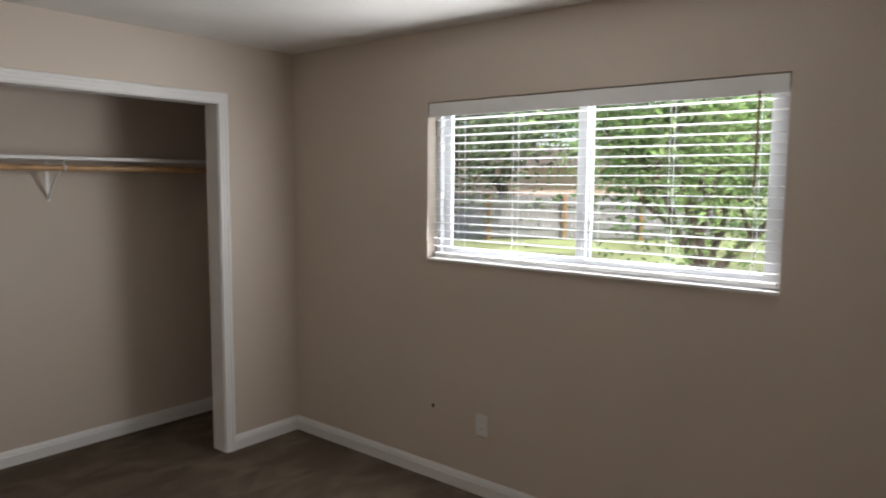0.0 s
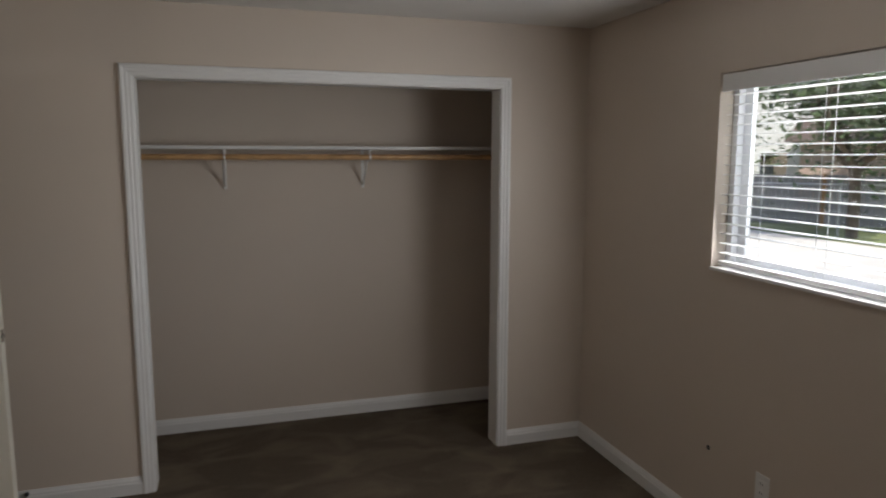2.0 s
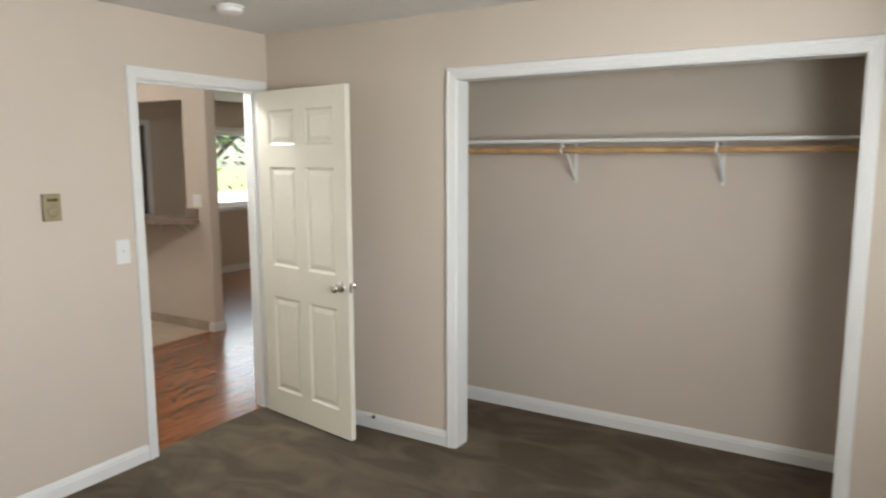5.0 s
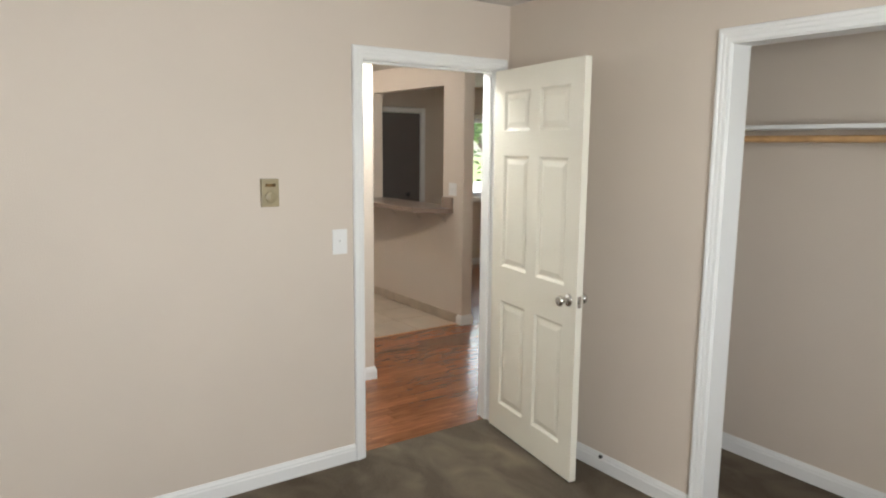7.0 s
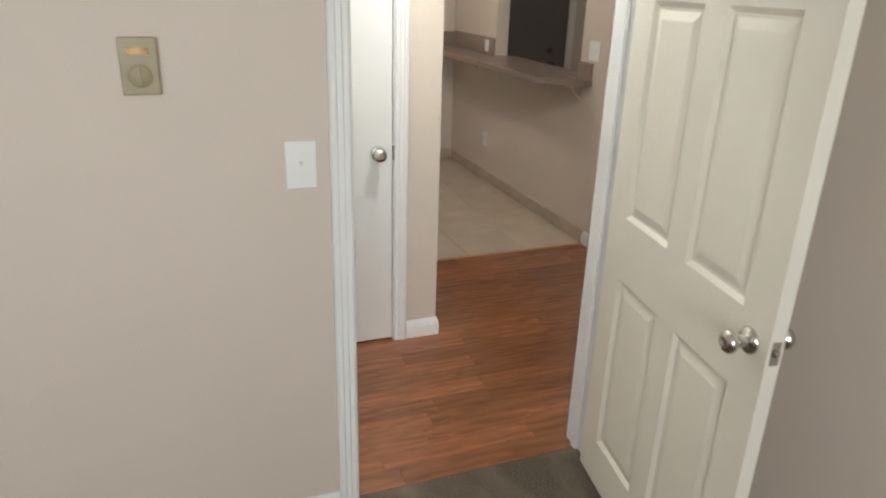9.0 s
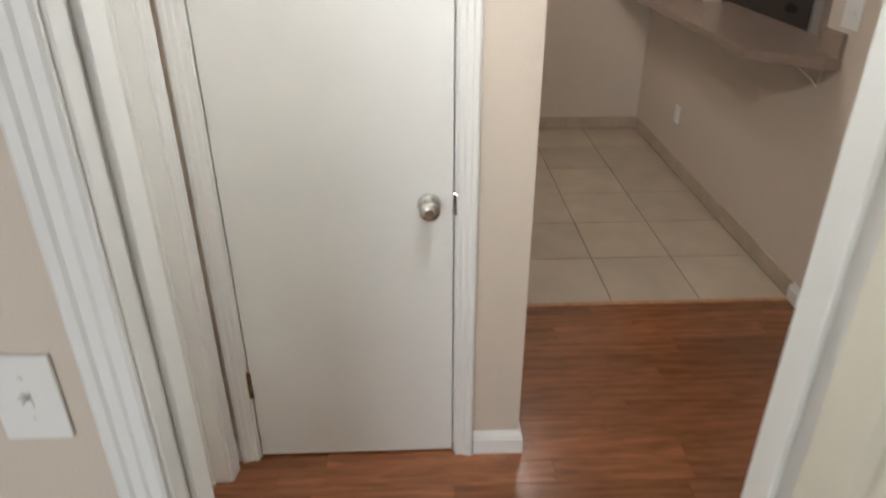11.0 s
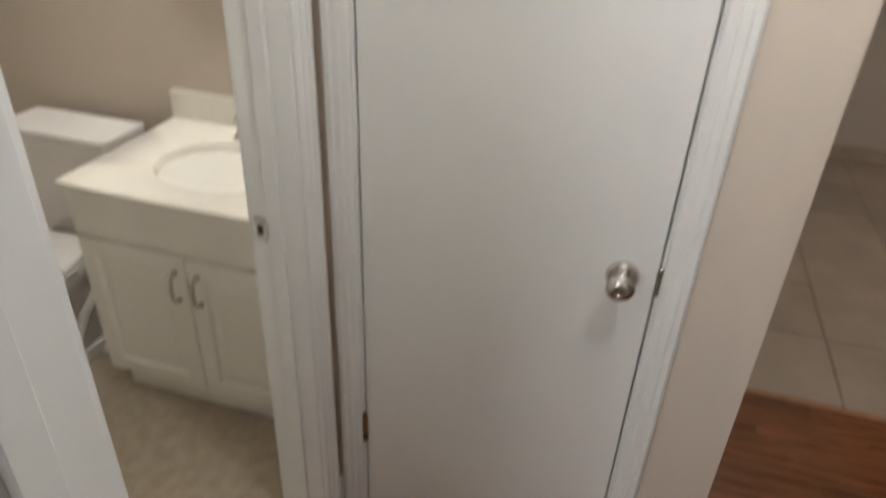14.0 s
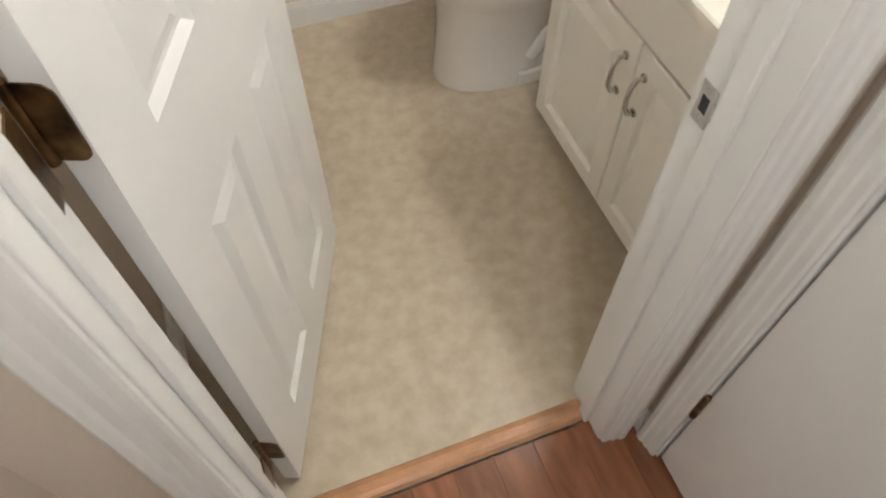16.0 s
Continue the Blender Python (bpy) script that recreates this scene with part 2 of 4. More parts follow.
def lathe(bm, profile, m=None, n=24):
    """Turns a profile of (radius, height) round the z axis of the pose m."""
    rings = []
    m = m or Matrix()
    for r, h in profile:
        if r < 1e-6:
            rings.append([bm.verts.new(m @ Vector((0, 0, h)))])
        else:
            rings.append([bm.verts.new(m @ Vector((r * math.cos(2 * math.pi * k / n), r * math.sin(2 * math.pi * k / n), h))) for k in range(n)])
    for a, b in zip(rings, rings[1:]):
        for k in range(n):
            q = [a[k % len(a)], a[(k + 1) % len(a)], b[(k + 1) % len(b)], b[k % len(b)]]
            q = [v for i, v in enumerate(q) if v not in q[:i]]
            if len(q) > 2:
                bm.faces.new(q)
    return bm


def tube(bm, pts, r, n=10):
    """A round bar along a line of points."""
    pts = [Vector(p) for p in pts]
    rings = []
    for i, p in enumerate(pts):
        d = (pts[min(i + 1, len(pts) - 1)] - pts[max(i - 1, 0)]).normalized()
        a = d.orthogonal().normalized() if i == 0 else (a - d * a.dot(d)).normalized()
        b = d.cross(a)
        rings.append([bm.verts.new(p + r * (math.cos(2 * math.pi * k / n) * a + math.sin(2 * math.pi * k / n) * b)) for k in range(n)])
    for s, t in zip(rings, rings[1:]):
        for k in range(n):
            bm.faces.new((s[k], s[(k + 1) % n], t[(k + 1) % n], t[k]))
    bm.faces.new(rings[0])
    bm.faces.new(rings[-1])
    return bm


def sweep(bm, profile, p0, p1, u, v, m0=0.0, m1=0.0):
    """A moulding: profile (a, b) with a along u and b along v, from p0 to p1; the ends are mitred by m0 and m1 per unit of a."""
    p0, p1, u, v = Vector(p0), Vector(p1), Vector(u), Vector(v)
    d = (p1 - p0).normalized()
    A = [bm.verts.new(p0 + a * u + b * v + d * a * m0) for a, b in profile]
    B = [bm.verts.new(p1 + a * u + b * v + d * a * m1) for a, b in profile]
    k = len(profile)
    for i in range(k):
        bm.faces.new((A[i], A[(i + 1) % k], B[(i + 1) % k], B[i]))
    bm.faces.new(A)
    bm.faces.new(B)
    return bm


# colonial casing, a from the opening outward, b proud of the wall
CASING = [(0, 0), (0, 0.008), (0.005, 0.011), (0.018, 0.011), (0.023, 0.014), (0.036, 0.014), (0.041, 0.018), (0.052, 0.018), (0.058, 0.013), (0.058, 0)]
BASE = [(0, 0), (0.014, 0), (0.014, 0.058), (0.011, 0.066), (0.011, 0.072), (0.006, 0.083), (0.004, 0.090), (0, 0.090)]


def casing(name, origin, u, n, width, height, label="", legs=(1, 1)):
    """Door casing round an opening: origin at the floor of one jamb, u along the wall, n out of it."""
    o, u, n, z = Vector(origin), Vector(u), Vector(n), Vector((0, 0, 1))
    root = empty(name)
    tagged(root, label or "white painted moulded wooden casing round the opening", "trim", kind="structure")
    if legs[0]:
        part("casing_leg", sweep(bmesh.new(), CASING, o, o + z * height, -u, n, 0, 1), TRIM, root)
    if legs[1]:
        part("casing_leg", sweep(bmesh.new(), CASING, o + u * width, o + u * width + z * height, u, n, 0, 1), TRIM, root)
    part("casing_head", sweep(bmesh.new(), CASING, o + z * height, o + u * width + z * height, z, n, -1, 1), TRIM, root)
    return root


def baseboard(p0, p1, n, m0=0.0, m1=0.0):
    """A moulded skirting from p0 to p1 on the floor, standing out along n."""
    ob = part("baseboard", sweep(bmesh.new(), [(a, b) for a, b in BASE], (*p0, 0.0), (*p1, 0.0), (*n, 0), (0, 0, 1), m0, m1), TRIM)
    return tagged(ob, "white painted moulded wooden baseboard along the wall", "baseboard", kind="structure")


def wall(name, axis, at0, at1, lo, hi, z1, holes=(), material=None, label="beige painted drywall wall"):
    """A wall across one axis between at0 and at1, from lo to hi, with holes (lo, hi, z0, z1) through it."""
    bm = bmesh.new()

    def piece(a, b, c, d):
        if b - a > 1e-4 and d - c > 1e-4:
            box(bm, at0, at1, a, b, c, d) if axis == "x" else box(bm, a, b, at0, at1, c, d)

    here = lo
    for a, b, c, d in sorted(holes):
        piece(here, a, 0, z1)
        piece(a, b, 0, c)
        piece(a, b, d, z1)
        here = b
    piece(here, hi, 0, z1)
    return tagged(part(name, bm, material or WALL), label, "wall", kind="structure")

# ---- rooms ----
H = 2.405
XW = 3.78      # window wall
XF = -4.42     # far wall of dining and living room
YE = 6.00      # end wall of the living room
XV = -1.74     # vanity wall
XL = -1.058    # hall closet wall
YB = -1.222     # bathroom wall, hall face
YC = 1.097      # counter wall, dining face
YD = -0.284    # dining side wall, dining face
XP = -1.888    # free end of the counter wall
XT = -1.957    # edge of the tiles
YBACK = -4.75

wall("wall_window", "x", XW, XW + 0.14, YBACK - 0.12, 0.88, H, [(-2.866, -1.114, 1.203, 2.034)])
wall("wall_closet", "y", 0.0, 0.12, 0.0, XW, H, [(1.367, 3.252, 0.0, 2.070)])
wall("wall_door", "x", -0.12, 0.0, YBACK, YE, H, [(-0.948, -0.067, 0.0, 2.068)])
wall("wall_back", "y", YBACK - 0.12, YBACK, -0.12, XW, H)
# closet inside
wall("wall_closet_back", "y", 0.76, 0.88, 0.0, XW, H)
wall("wall_closet_side_1", "x", 0.69, 0.75, 0.12, 0.76, H)
# hall, bathroom, dining, living
wall("wall_hall_closet", "x", XL - 0.11, XL, YB - 0.12, YD, H, [(-1.158, -0.483, 0.0, 2.063)])
wall("wall_bath_door", "y", YB - 0.12, YB, XL, -0.12, H, [(-0.973, -0.262, 0.0, 2.063)])
wall("wall_dining_side", "y", YD - 0.11, YD, XF, XL - 0.11, H)
wall("wall_far", "x", XF - 0.14, XF, YD - 0.11, YE, H, [(1.382, 2.308, 0.0, 2.058), (3.05, 5.45, 0.93, 2.00)])
wall("wall_living_end", "y", YE, YE + 0.14, XF - 0.14, 0.0, H)
wall("wall_counter", "y", YC, YC + 0.11, XF, XP, H, [(-3.515, -2.200, 1.02, 2.178)])
wall("wall_bath_vanity", "x", XV - 0.06, XV, -3.72, YD - 0.11, H)
wall("wall_bath_end", "y", -3.72, -3.60, XV, -0.12, H)


def slab(name, x0, x1, y0, y1, z0, z1, material, label, cat, kind="structure"):
    return tagged(part(name, cube(x0, x1, y0, y1, z0, z1), material), label, cat, kind=kind)


slab("ceiling_bedroom", -0.06, XW + 0.14, YBACK - 0.12, 0.88, H, H + 0.1, CEIL, "off-white painted textured bedroom ceiling", "ceiling")
slab("ceiling_hall", XF - 0.14, -0.06, -3.72, YE + 0.14, H, H + 0.1, POPCORN, "off-white popcorn textured ceiling", "ceiling")
slab("roof", XF - 0.7, XW + 0.16, -5.2, YE + 0.6, H + 0.12, H + 0.2, CEIL, "plain roof deck above the ceilings", "roof")
slab("floor_carpet", -0.055, XW, YBACK, 0.76, -0.10, 0.0, CARPET, "worn brown cut-pile carpet", "floor")
slab("floor_bathroom", XV, -0.12, -3.60, YB - 0.045, -0.10, 0.0, VINYL, "beige mottled sheet vinyl floor", "floor")


def door_frame(axis, at0, at1, lo, hi, top, sides=(1, 1), stop=None, legs0=(1, 1), legs1=(1, 1)):
    """Jambs and stops in a wall's opening, and the casings on its two faces."""
    root = empty("door_frame")
    tagged(root, "white painted wooden door frame set in the wall", "door frame", kind="structure")

    def piece(name, a0, a1, b0, b1, z0, z1):
        c = (a0, a1, b0, b1) if axis == "x" else (b0, b1, a0, a1)
        part(name, cube(*c, z0, z1, 0.0015, 1), TRIM, root)

    e = 0.0015
    piece("jamb", at0 - e, at1 + e, lo - 0.018, lo, 0, top + 0.018)
    piece("jamb", at0 - e, at1 + e, hi, hi + 0.018, 0, top + 0.018)
    piece("head_jamb", at0 - e, at1 + e, lo, hi, top, top + 0.018)
    if stop is not None:
        piece("stop", stop, stop + 0.032, lo, lo + 0.011, 0, top)
        piece("stop", stop, stop + 0.032, hi - 0.011, hi, 0, top)
        piece("stop", stop, stop + 0.032, lo + 0.011, hi - 0.011, top - 0.011, top)
    u = (0, 1, 0) if axis == "x" else (1, 0, 0)
    for k, (at, sgn, legs) in enumerate(((at0, -1, legs0), (at1, 1, legs1))):
        if sides[k]:
            n = (sgn, 0, 0) if axis == "x" else (0, sgn, 0)
            o = (at + sgn * e, lo - 0.005, 0) if axis == "x" else (lo - 0.005, at + sgn * e, 0)
            casing("trim", o, u, n, hi - lo + 0.01, top + 0.005, "white painted moulded casing round the door opening", legs)
    return root


door_frame("x", -0.12, 0.0, -0.930, -0.085, 2.05, (1, 1), -0.075)
door_frame("y", 0.0, 0.12, 1.385, 3.234, 2.052, (1, 0))
door_frame("x", XL - 0.11, XL, -1.140, -0.501, 2.045, (0, 1), XL - 0.075)
door_frame("y", YB - 0.12, YB, -0.955, -0.280, 2.045, (1, 1), YB - 0.075)
door_frame("x", XF - 0.14, XF, 1.40, 2.29, 2.04, (0, 1), XF - 0.09)

# skirting boards
baseboard((XW, 0.0), (XW, YBACK), (-1, 0), -1, 0)
baseboard((3.298, 0.0), (XW, 0.0), (0, -1), 0, -1)
baseboard((0.0, 0.0), (1.321, 0.0), (0, -1), 1, 0)
baseboard((0.0, YBACK), (0.0, -0.994), (1, 0), 0, 0)
baseboard((0.75, 0.76), (XW, 0.76), (0, -1), 1, -1)
baseboard((0.75, 0.12), (0.75, 0.76), (1, 0), 0, -1)
baseboard((XW, 0.12), (XW, 0.76), (-1, 0), 0, -1)
baseboard((XL, -0.436), (XL, YD), (1, 0), 0, 1)
baseboard((XL, YB), (XL, -1.205), (1, 0), 0, 0)
baseboard((XL, YD), (XT, YD), (0, 1), -1, 0)
baseboard((-0.216, YB), (-0.12, YB), (0, 1), 0, -1)
baseboard((-0.12, YB), (-0.12, -0.994), (-1, 0), 1, 0)
baseboard((-0.12, -0.008), (-0.12, YE), (-1, 0), 0, -1)
baseboard((XF, YE), (-0.12, YE), (0, -1), 1, -1)
baseboard((XF, 2.37), (XF, YE), (1, 0), 0, -1)
baseboard((XT, YC), (XP, YC), (0, -1), 0, 1)
baseboard((XP, YC), (XP, YC + 0.11), (1, 0), -1, 1)
baseboard((XP, YC + 0.11), (XF, YC + 0.11), (0, 1), -1, 0)
baseboard((-0.12, -2.83), (-0.12, -1.40), (-1, 0), 0, 0)
baseboard((XV, -2.835), (-0.134, -2.835), (0, 1), 0, 0)

# ---- bedroom ----
def knob_set(parent, x, z, face, sgn, name="knob", m=CHROME):
    """Rose, neck and round knob, standing off a door's face along y."""
    rot = Matrix.Translation((x, face, z)) @ Matrix.Rotation(radians(-90 * sgn), 4, "X")
    k = part(name, lathe(bmesh.new(), [(0, 0), (0.031, 0), (0.031, 0.004), (0.026, 0.010), (0.014, 0.013), (0.012, 0.030), (0.019, 0.036), (0.0265, 0.046), (0.0265, 0.054), (0.021, 0.061), (0.012, 0.063), (0.011, 0.060), (0, 0.060)], rot), m, parent, "round brushed nickel knob", True)
    return k


def rounded_leaf(x0, x1, y0, y1, z0, z1, r):
    """A thin hinge leaf whose corners on the room side are rounded."""
    bm = bmesh.new()
    s = 1 if y1 > y0 else -1
    edge = [(y0, z0), (y0, z1)]
    edge += [(y1 - s * r + s * r * math.sin(a), z1 - r + r * math.cos(a)) for a in (0, 0.5, 1.05, 1.57)]
    edge += [(y1 - s * r + s * r * math.cos(a), z0 + r - r * math.sin(a)) for a in (0, 0.5, 1.05, 1.57)]
    A = [bm.verts.new((x0, y, z)) for y, z in edge]
    B = [bm.verts.new((x1, y, z)) for y, z in edge]
    for i in range(len(edge)):
        j = (i + 1) % len(edge)
        bm.faces.new((A[i], A[j], B[j], B[i]))
    bm.faces.new(A)
    bm.faces.new(B)
    return bm


def panel_door(name, m, width, height, material, label, hinge_z=(), knob_z=0.90, brass_out=1):
    """A six-panel moulded door; the hinge edge at x = 0, one face at y = 0, the other at y = 0.035."""
    root = empty(name, m)
    tagged(root, label, "door")
    t, st, mu = 0.035, 0.105, 0.095
    pw = (width - 2 * st - mu) / 2
    rows = [(0.160, 0.768), (0.962, 1.575), (1.705, 1.915)]
    bm = bmesh.new()
    xs = [0, st, st + pw, st + pw + mu, width - st, width]
    for a, b in ((0, 1), (2, 3), (4, 5)):
        box(bm, xs[a], xs[b], 0, t, 0, height)
    zs = [0] + [z for r in rows for z in r] + [height]
    for a, b in ((1, 2), (3, 4)):
        for i in range(0, len(zs), 2):
            box(bm, xs[a], xs[b], 0, t, zs[i], zs[i + 1])
    bmesh.ops.remove_doubles(bm, verts=bm.verts, dist=1e-5)
    leaf = part("leaf", bm, material, root)
    for a in (1, 3):
        for z0, z1 in rows:
            x0, x1 = xs[a], xs[a + 1]
            bm = bmesh.new()
            for face, s in ((0.0, 1), (t, -1)):
                rings = []
                for inset, depth in ((0.0, 0.0002), (0.006, 0.004), (0.014, 0.0095), (0.022, 0.0095), (0.046, 0.003), (0.050, 0.0028)):
                    y = face + s * depth
                    rings.append([bm.verts.new(c) for c in ((x0 + inset, y, z0 + inset), (x1 - inset, y, z0 + inset), (x1 - inset, y, z1 - inset), (x0 + inset, y, z1 - inset))])
                for p, q in zip(rings, rings[1:]):
                    for k in range(4):
                        bm.faces.new((p[k], p[(k + 1) % 4], q[(k + 1) % 4], q[k]))
                bm.faces.new(rings[-1])
            part("panel", bm, material, root)
    if knob_z:
        knob_set(root, width - 0.062, knob_z, 0.0, -1)
        knob_set(root, width - 0.062, knob_z, t, 1)
        part("latch", cube(width - 0.0005, width + 0.0015, 0.007, 0.028, knob_z - 0.028, knob_z + 0.028), CHROME, root, "nickel latch plate on the door's edge")
        part("latch_bolt", cube(width + 0.0015, width + 0.011, 0.012, 0.023, knob_z - 0.008, knob_z + 0.008, 0.002, 1), CHROME, root)
    for z in hinge_z:
        h = part("hinge", rounded_leaf(-0.0022, -0.0002, t + 0.004, 0.003, z - 0.045, z + 0.045, 0.014), BRASS, root, "aged brass butt hinge")
        part("pin", lathe(bmesh.new(), [(0, -0.05), (0.006, -0.048), (0.006, 0.048), (0, 0.051)], pose(-0.003, t + 0.007, z), 12), BRASS, h, "", True)
    return root


panel_door("door_bedroom", pose(0.030, -0.118, 0.012, 0, 0, -9.6), 0.806, 2.03, DOOR, "open cream painted six-panel wooden door beside the closet", (0.25, 1.02, 1.8), 0.900)

# closet shelf, rod and brackets
tagged(part("closet_shelf", cube(0.751, XW - 0.001, 0.50, 0.759, 1.726, 1.745, 0.002, 1), TRIM), "long white painted wooden closet shelf above the rod", "shelf")
for x0 in (0.7505, XW - 0.0185):
    tagged(part("shelf_cleat", cube(x0, x0 + 0.018, 0.45, 0.759, 1.655, 1.7255, 0.002, 1), TRIM), "white painted wooden cleat under the closet shelf", "cleat", "cleats of the closet shelf")
tagged(part("closet_rod", tube(bmesh.new(), [(0.7685, 0.525, 1.682), (XW - 0.0185, 0.525, 1.682)], 0.0165, 18), ROD, smooth=True), "varnished wooden closet rod under the shelf", "closet rod")


def shelf_bracket(x):
    root = empty("shelf_bracket", pose(x, 0.76, 0))
    tagged(root, "white steel shelf and rod bracket on the closet wall", "bracket", "closet brackets")
    part("wall_leg", cube(-0.010, 0.010, -0.004, -0.0005, 1.49, 1.725, 0.001, 1), PLATE, root)
    part("arm", cube(-0.009, 0.009, -0.255, -0.004, 1.721, 1.7255, 0.001, 1), PLATE, root)
    part("brace", tube(bmesh.new(), [(0, -0.008, 1.51), (0, -0.12, 1.63), (0, -0.215, 1.70), (0, -0.242, 1.722)], 0.007, 8), PLATE, root, "", True)
    part("hook", tube(bmesh.new(), [(0, -0.238, 1.722)] + [(0, -0.235 + 0.021 * math.sin(a), 1.682 + 0.021 * math.cos(a)) for a in (-0.2, -0.9, -1.6, -2.3, -3.0, -3.7, -4.2)], 0.0055, 8), PLATE, root, "", True)
    return root


_b = shelf_bracket(1.776)
copy_thing(_b, pose(2.610, 0.76, 0))


# window with blind
def slider_window(name, m, w, h, label, glazed=True):
    """A two-panel sliding window, w along y and h along z about the pose m; x points outward."""
    root = empty(name, m)
    tagged(root, label, "window", kind="structure")
    fr = part("window_frame", bmesh.new(), FRAMEW, root)
    bm = bmesh.new()
    f = 0.032
    for a in ((-w / 2, w / 2, -h / 2, -h / 2 + f), (-w / 2, w / 2, h / 2 - f, h / 2), (-w / 2, -w / 2 + f, -h / 2 + f, h / 2 - f), (w / 2 - f, w / 2, -h / 2 + f, h / 2 - f)):
        box(bm, 0, 0.06, a[0], a[1], a[2], a[3])
    bm.to_mesh(fr.data)
    bm.free()
    for y0, y1, dx in ((-w / 2 + f, 0.03, 0.008), (-0.03, w / 2 - f, 0.032)):
        bm = bmesh.new()
        s = 0.026
        z0, z1 = -h / 2 + f, h / 2 - f
        for a in ((y0, y1, z0, z0 + s), (y0, y1, z1 - s, z1), (y0, y0 + s + 0.02, z0 + s, z1 - s), (y1 - s - 0.02, y1, z0 + s, z1 - s)):
            box(bm, dx, dx + 0.022, a[0], a[1], a[2], a[3])
        sash = part("sash", bm, FRAMEW, root)
        p = part("pane", cube(dx + 0.009, dx + 0.013, y0 + s + 0.02, y1 - s - 0.02, z0 + s, z1 - s), GLASS, sash)
        p.visible_shadow = False
    return root


slider_window("window_1", pose(XW + 0.07, -1.990, 1.6185), 1.748, 0.827, "white vinyl sliding window over the yard")
_sill = slab("sill", XW - 0.012, XW + 0.07, -2.864, -1.116, 1.2035, 1.216, TRIM, "white painted window sill in the recess", "sill")


def venetian_blind(m, w, h, n, label, tilt):
    """Hangs from the pose m; w along y; the room lies towards -x."""
    root = empty("window_blind", m)
    tagged(root, label, "blind")
    part("headrail", cube(-0.004, 0.046, -w / 2, w / 2, -0.048, -0.002, 0.002, 1), SLAT, root)
    v = part("valance", cube(-0.016, -0.005, -w / 2 - 0.002, w / 2 + 0.002, -0.072, -0.001, 0.003, 2), SLAT, root, "white moulded blind valance")
    bm = bmesh.new()
    pts = [(-0.0225, 0.0), (-0.012, 0.0016), (0, 0.0021), (0.012, 0.0016), (0.0225, 0.0)]
    pts += [(a, b - 0.0016) for a, b in reversed(pts)]
    A = [bm.verts.new((a, -w / 2 + 0.012, b)) for a, b in pts]
    B = [bm.verts.new((a, w / 2 - 0.012, b)) for a, b in pts]
    for i in range(10):
        bm.faces.new((A[i], A[(i + 1) % 10], B[(i + 1) % 10], B[i]))
    bm.faces.new(A)
    bm.faces.new(B)
    step = (h - 0.10) / n
    first = None
    for k in range(n):
        z = -0.085 - k * step
        if first is None:
            first = part("slat", bm, SLAT, root)
            ob = first
        else:
            ob = new("slat", first.data)
            ob.parent = root
        ob.matrix_basis = pose(0.022, 0, z, 0, tilt + random.uniform(-1.2, 1.2), random.uniform(-0.12, 0.12))
    part("bottom_rail", cube(0.0, 0.044, -w / 2 + 0.012, w / 2 - 0.012, -h + 0.004, -h + 0.022, 0.003, 2), SLAT, root)
    for y in (-0.44, -0.245, -0.02, 0.2, 0.39):
        for dx in (-0.003, 0.047):
            part("ladder_cord", tube(bmesh.new(), [(dx, y * w, -0.05), (dx, y * w, -h + 0.02)], 0.0014, 6), SLAT, root)
    part("wand", tube(bmesh.new(), [(-0.02, -w / 2 + 0.10, -0.06), (-0.024, -w / 2 + 0.10, -0.15), (-0.026, -w / 2 + 0.102, -0.42)], 0.0045, 8), WANDM, root, "brown tilt wand")
    return root


venetian_blind(pose(XW + 0.020, -1.990, 2.030), 1.738, 0.808, 17, "white open slat venetian blind in the window recess", 0)


# plates on the walls
def wall_plate(name, m, label, cat, kind, w=0.072, h=0.116):
    """A cover plate with its face along +x of the pose."""
    root = empty(name, m)
    tagged(root, label, cat)
    part("cover_plate", cube(0.0, 0.006, -w / 2, w / 2, -h / 2, h / 2, 0.003, 2), PLATE, root)
    if kind == "switch":
        part("toggle_slot", cube(0.006, 0.0072, -0.006, 0.006, -0.013, 0.013), PLATE, root)
        part("toggle", cube(0.006, 0.020, -0.004, 0.004, 0.000, 0.011, 0.002, 1), PLATE, root, "white toggle lever")
        zs = (-0.03, 0.03)
    elif kind == "double":
        for y in (-0.023, 0.023):
            part("toggle", cube(0.006, 0.018, y - 0.004, y + 0.004, 0, 0.011, 0.002, 1), PLATE, root)
        zs = (-0.03, 0.03)
    else:
        for z in (-0.02, 0.02):
            s = part("socket", cube(0.0055, 0.0085, -0.017, 0.017, z - 0.014, z + 0.014, 0.003, 2), PLATE, root)
            for y in (-0.0065, 0.0065):
                part("slot", cube(0.0084, 0.0088, y - 0.0012, y + 0.0012, z - 0.003, z + 0.006), DARK, s)
        zs = (0.0,)
    for z in zs:
        part("screw", lathe(bmesh.new(), [(0.0034, 0), (0.003, 0.0012), (0, 0.0014)], Matrix.Translation((0.006, 0, z)) @ Matrix.Rotation(radians(90), 4, "Y"), 10), PLATE, root)
    return root


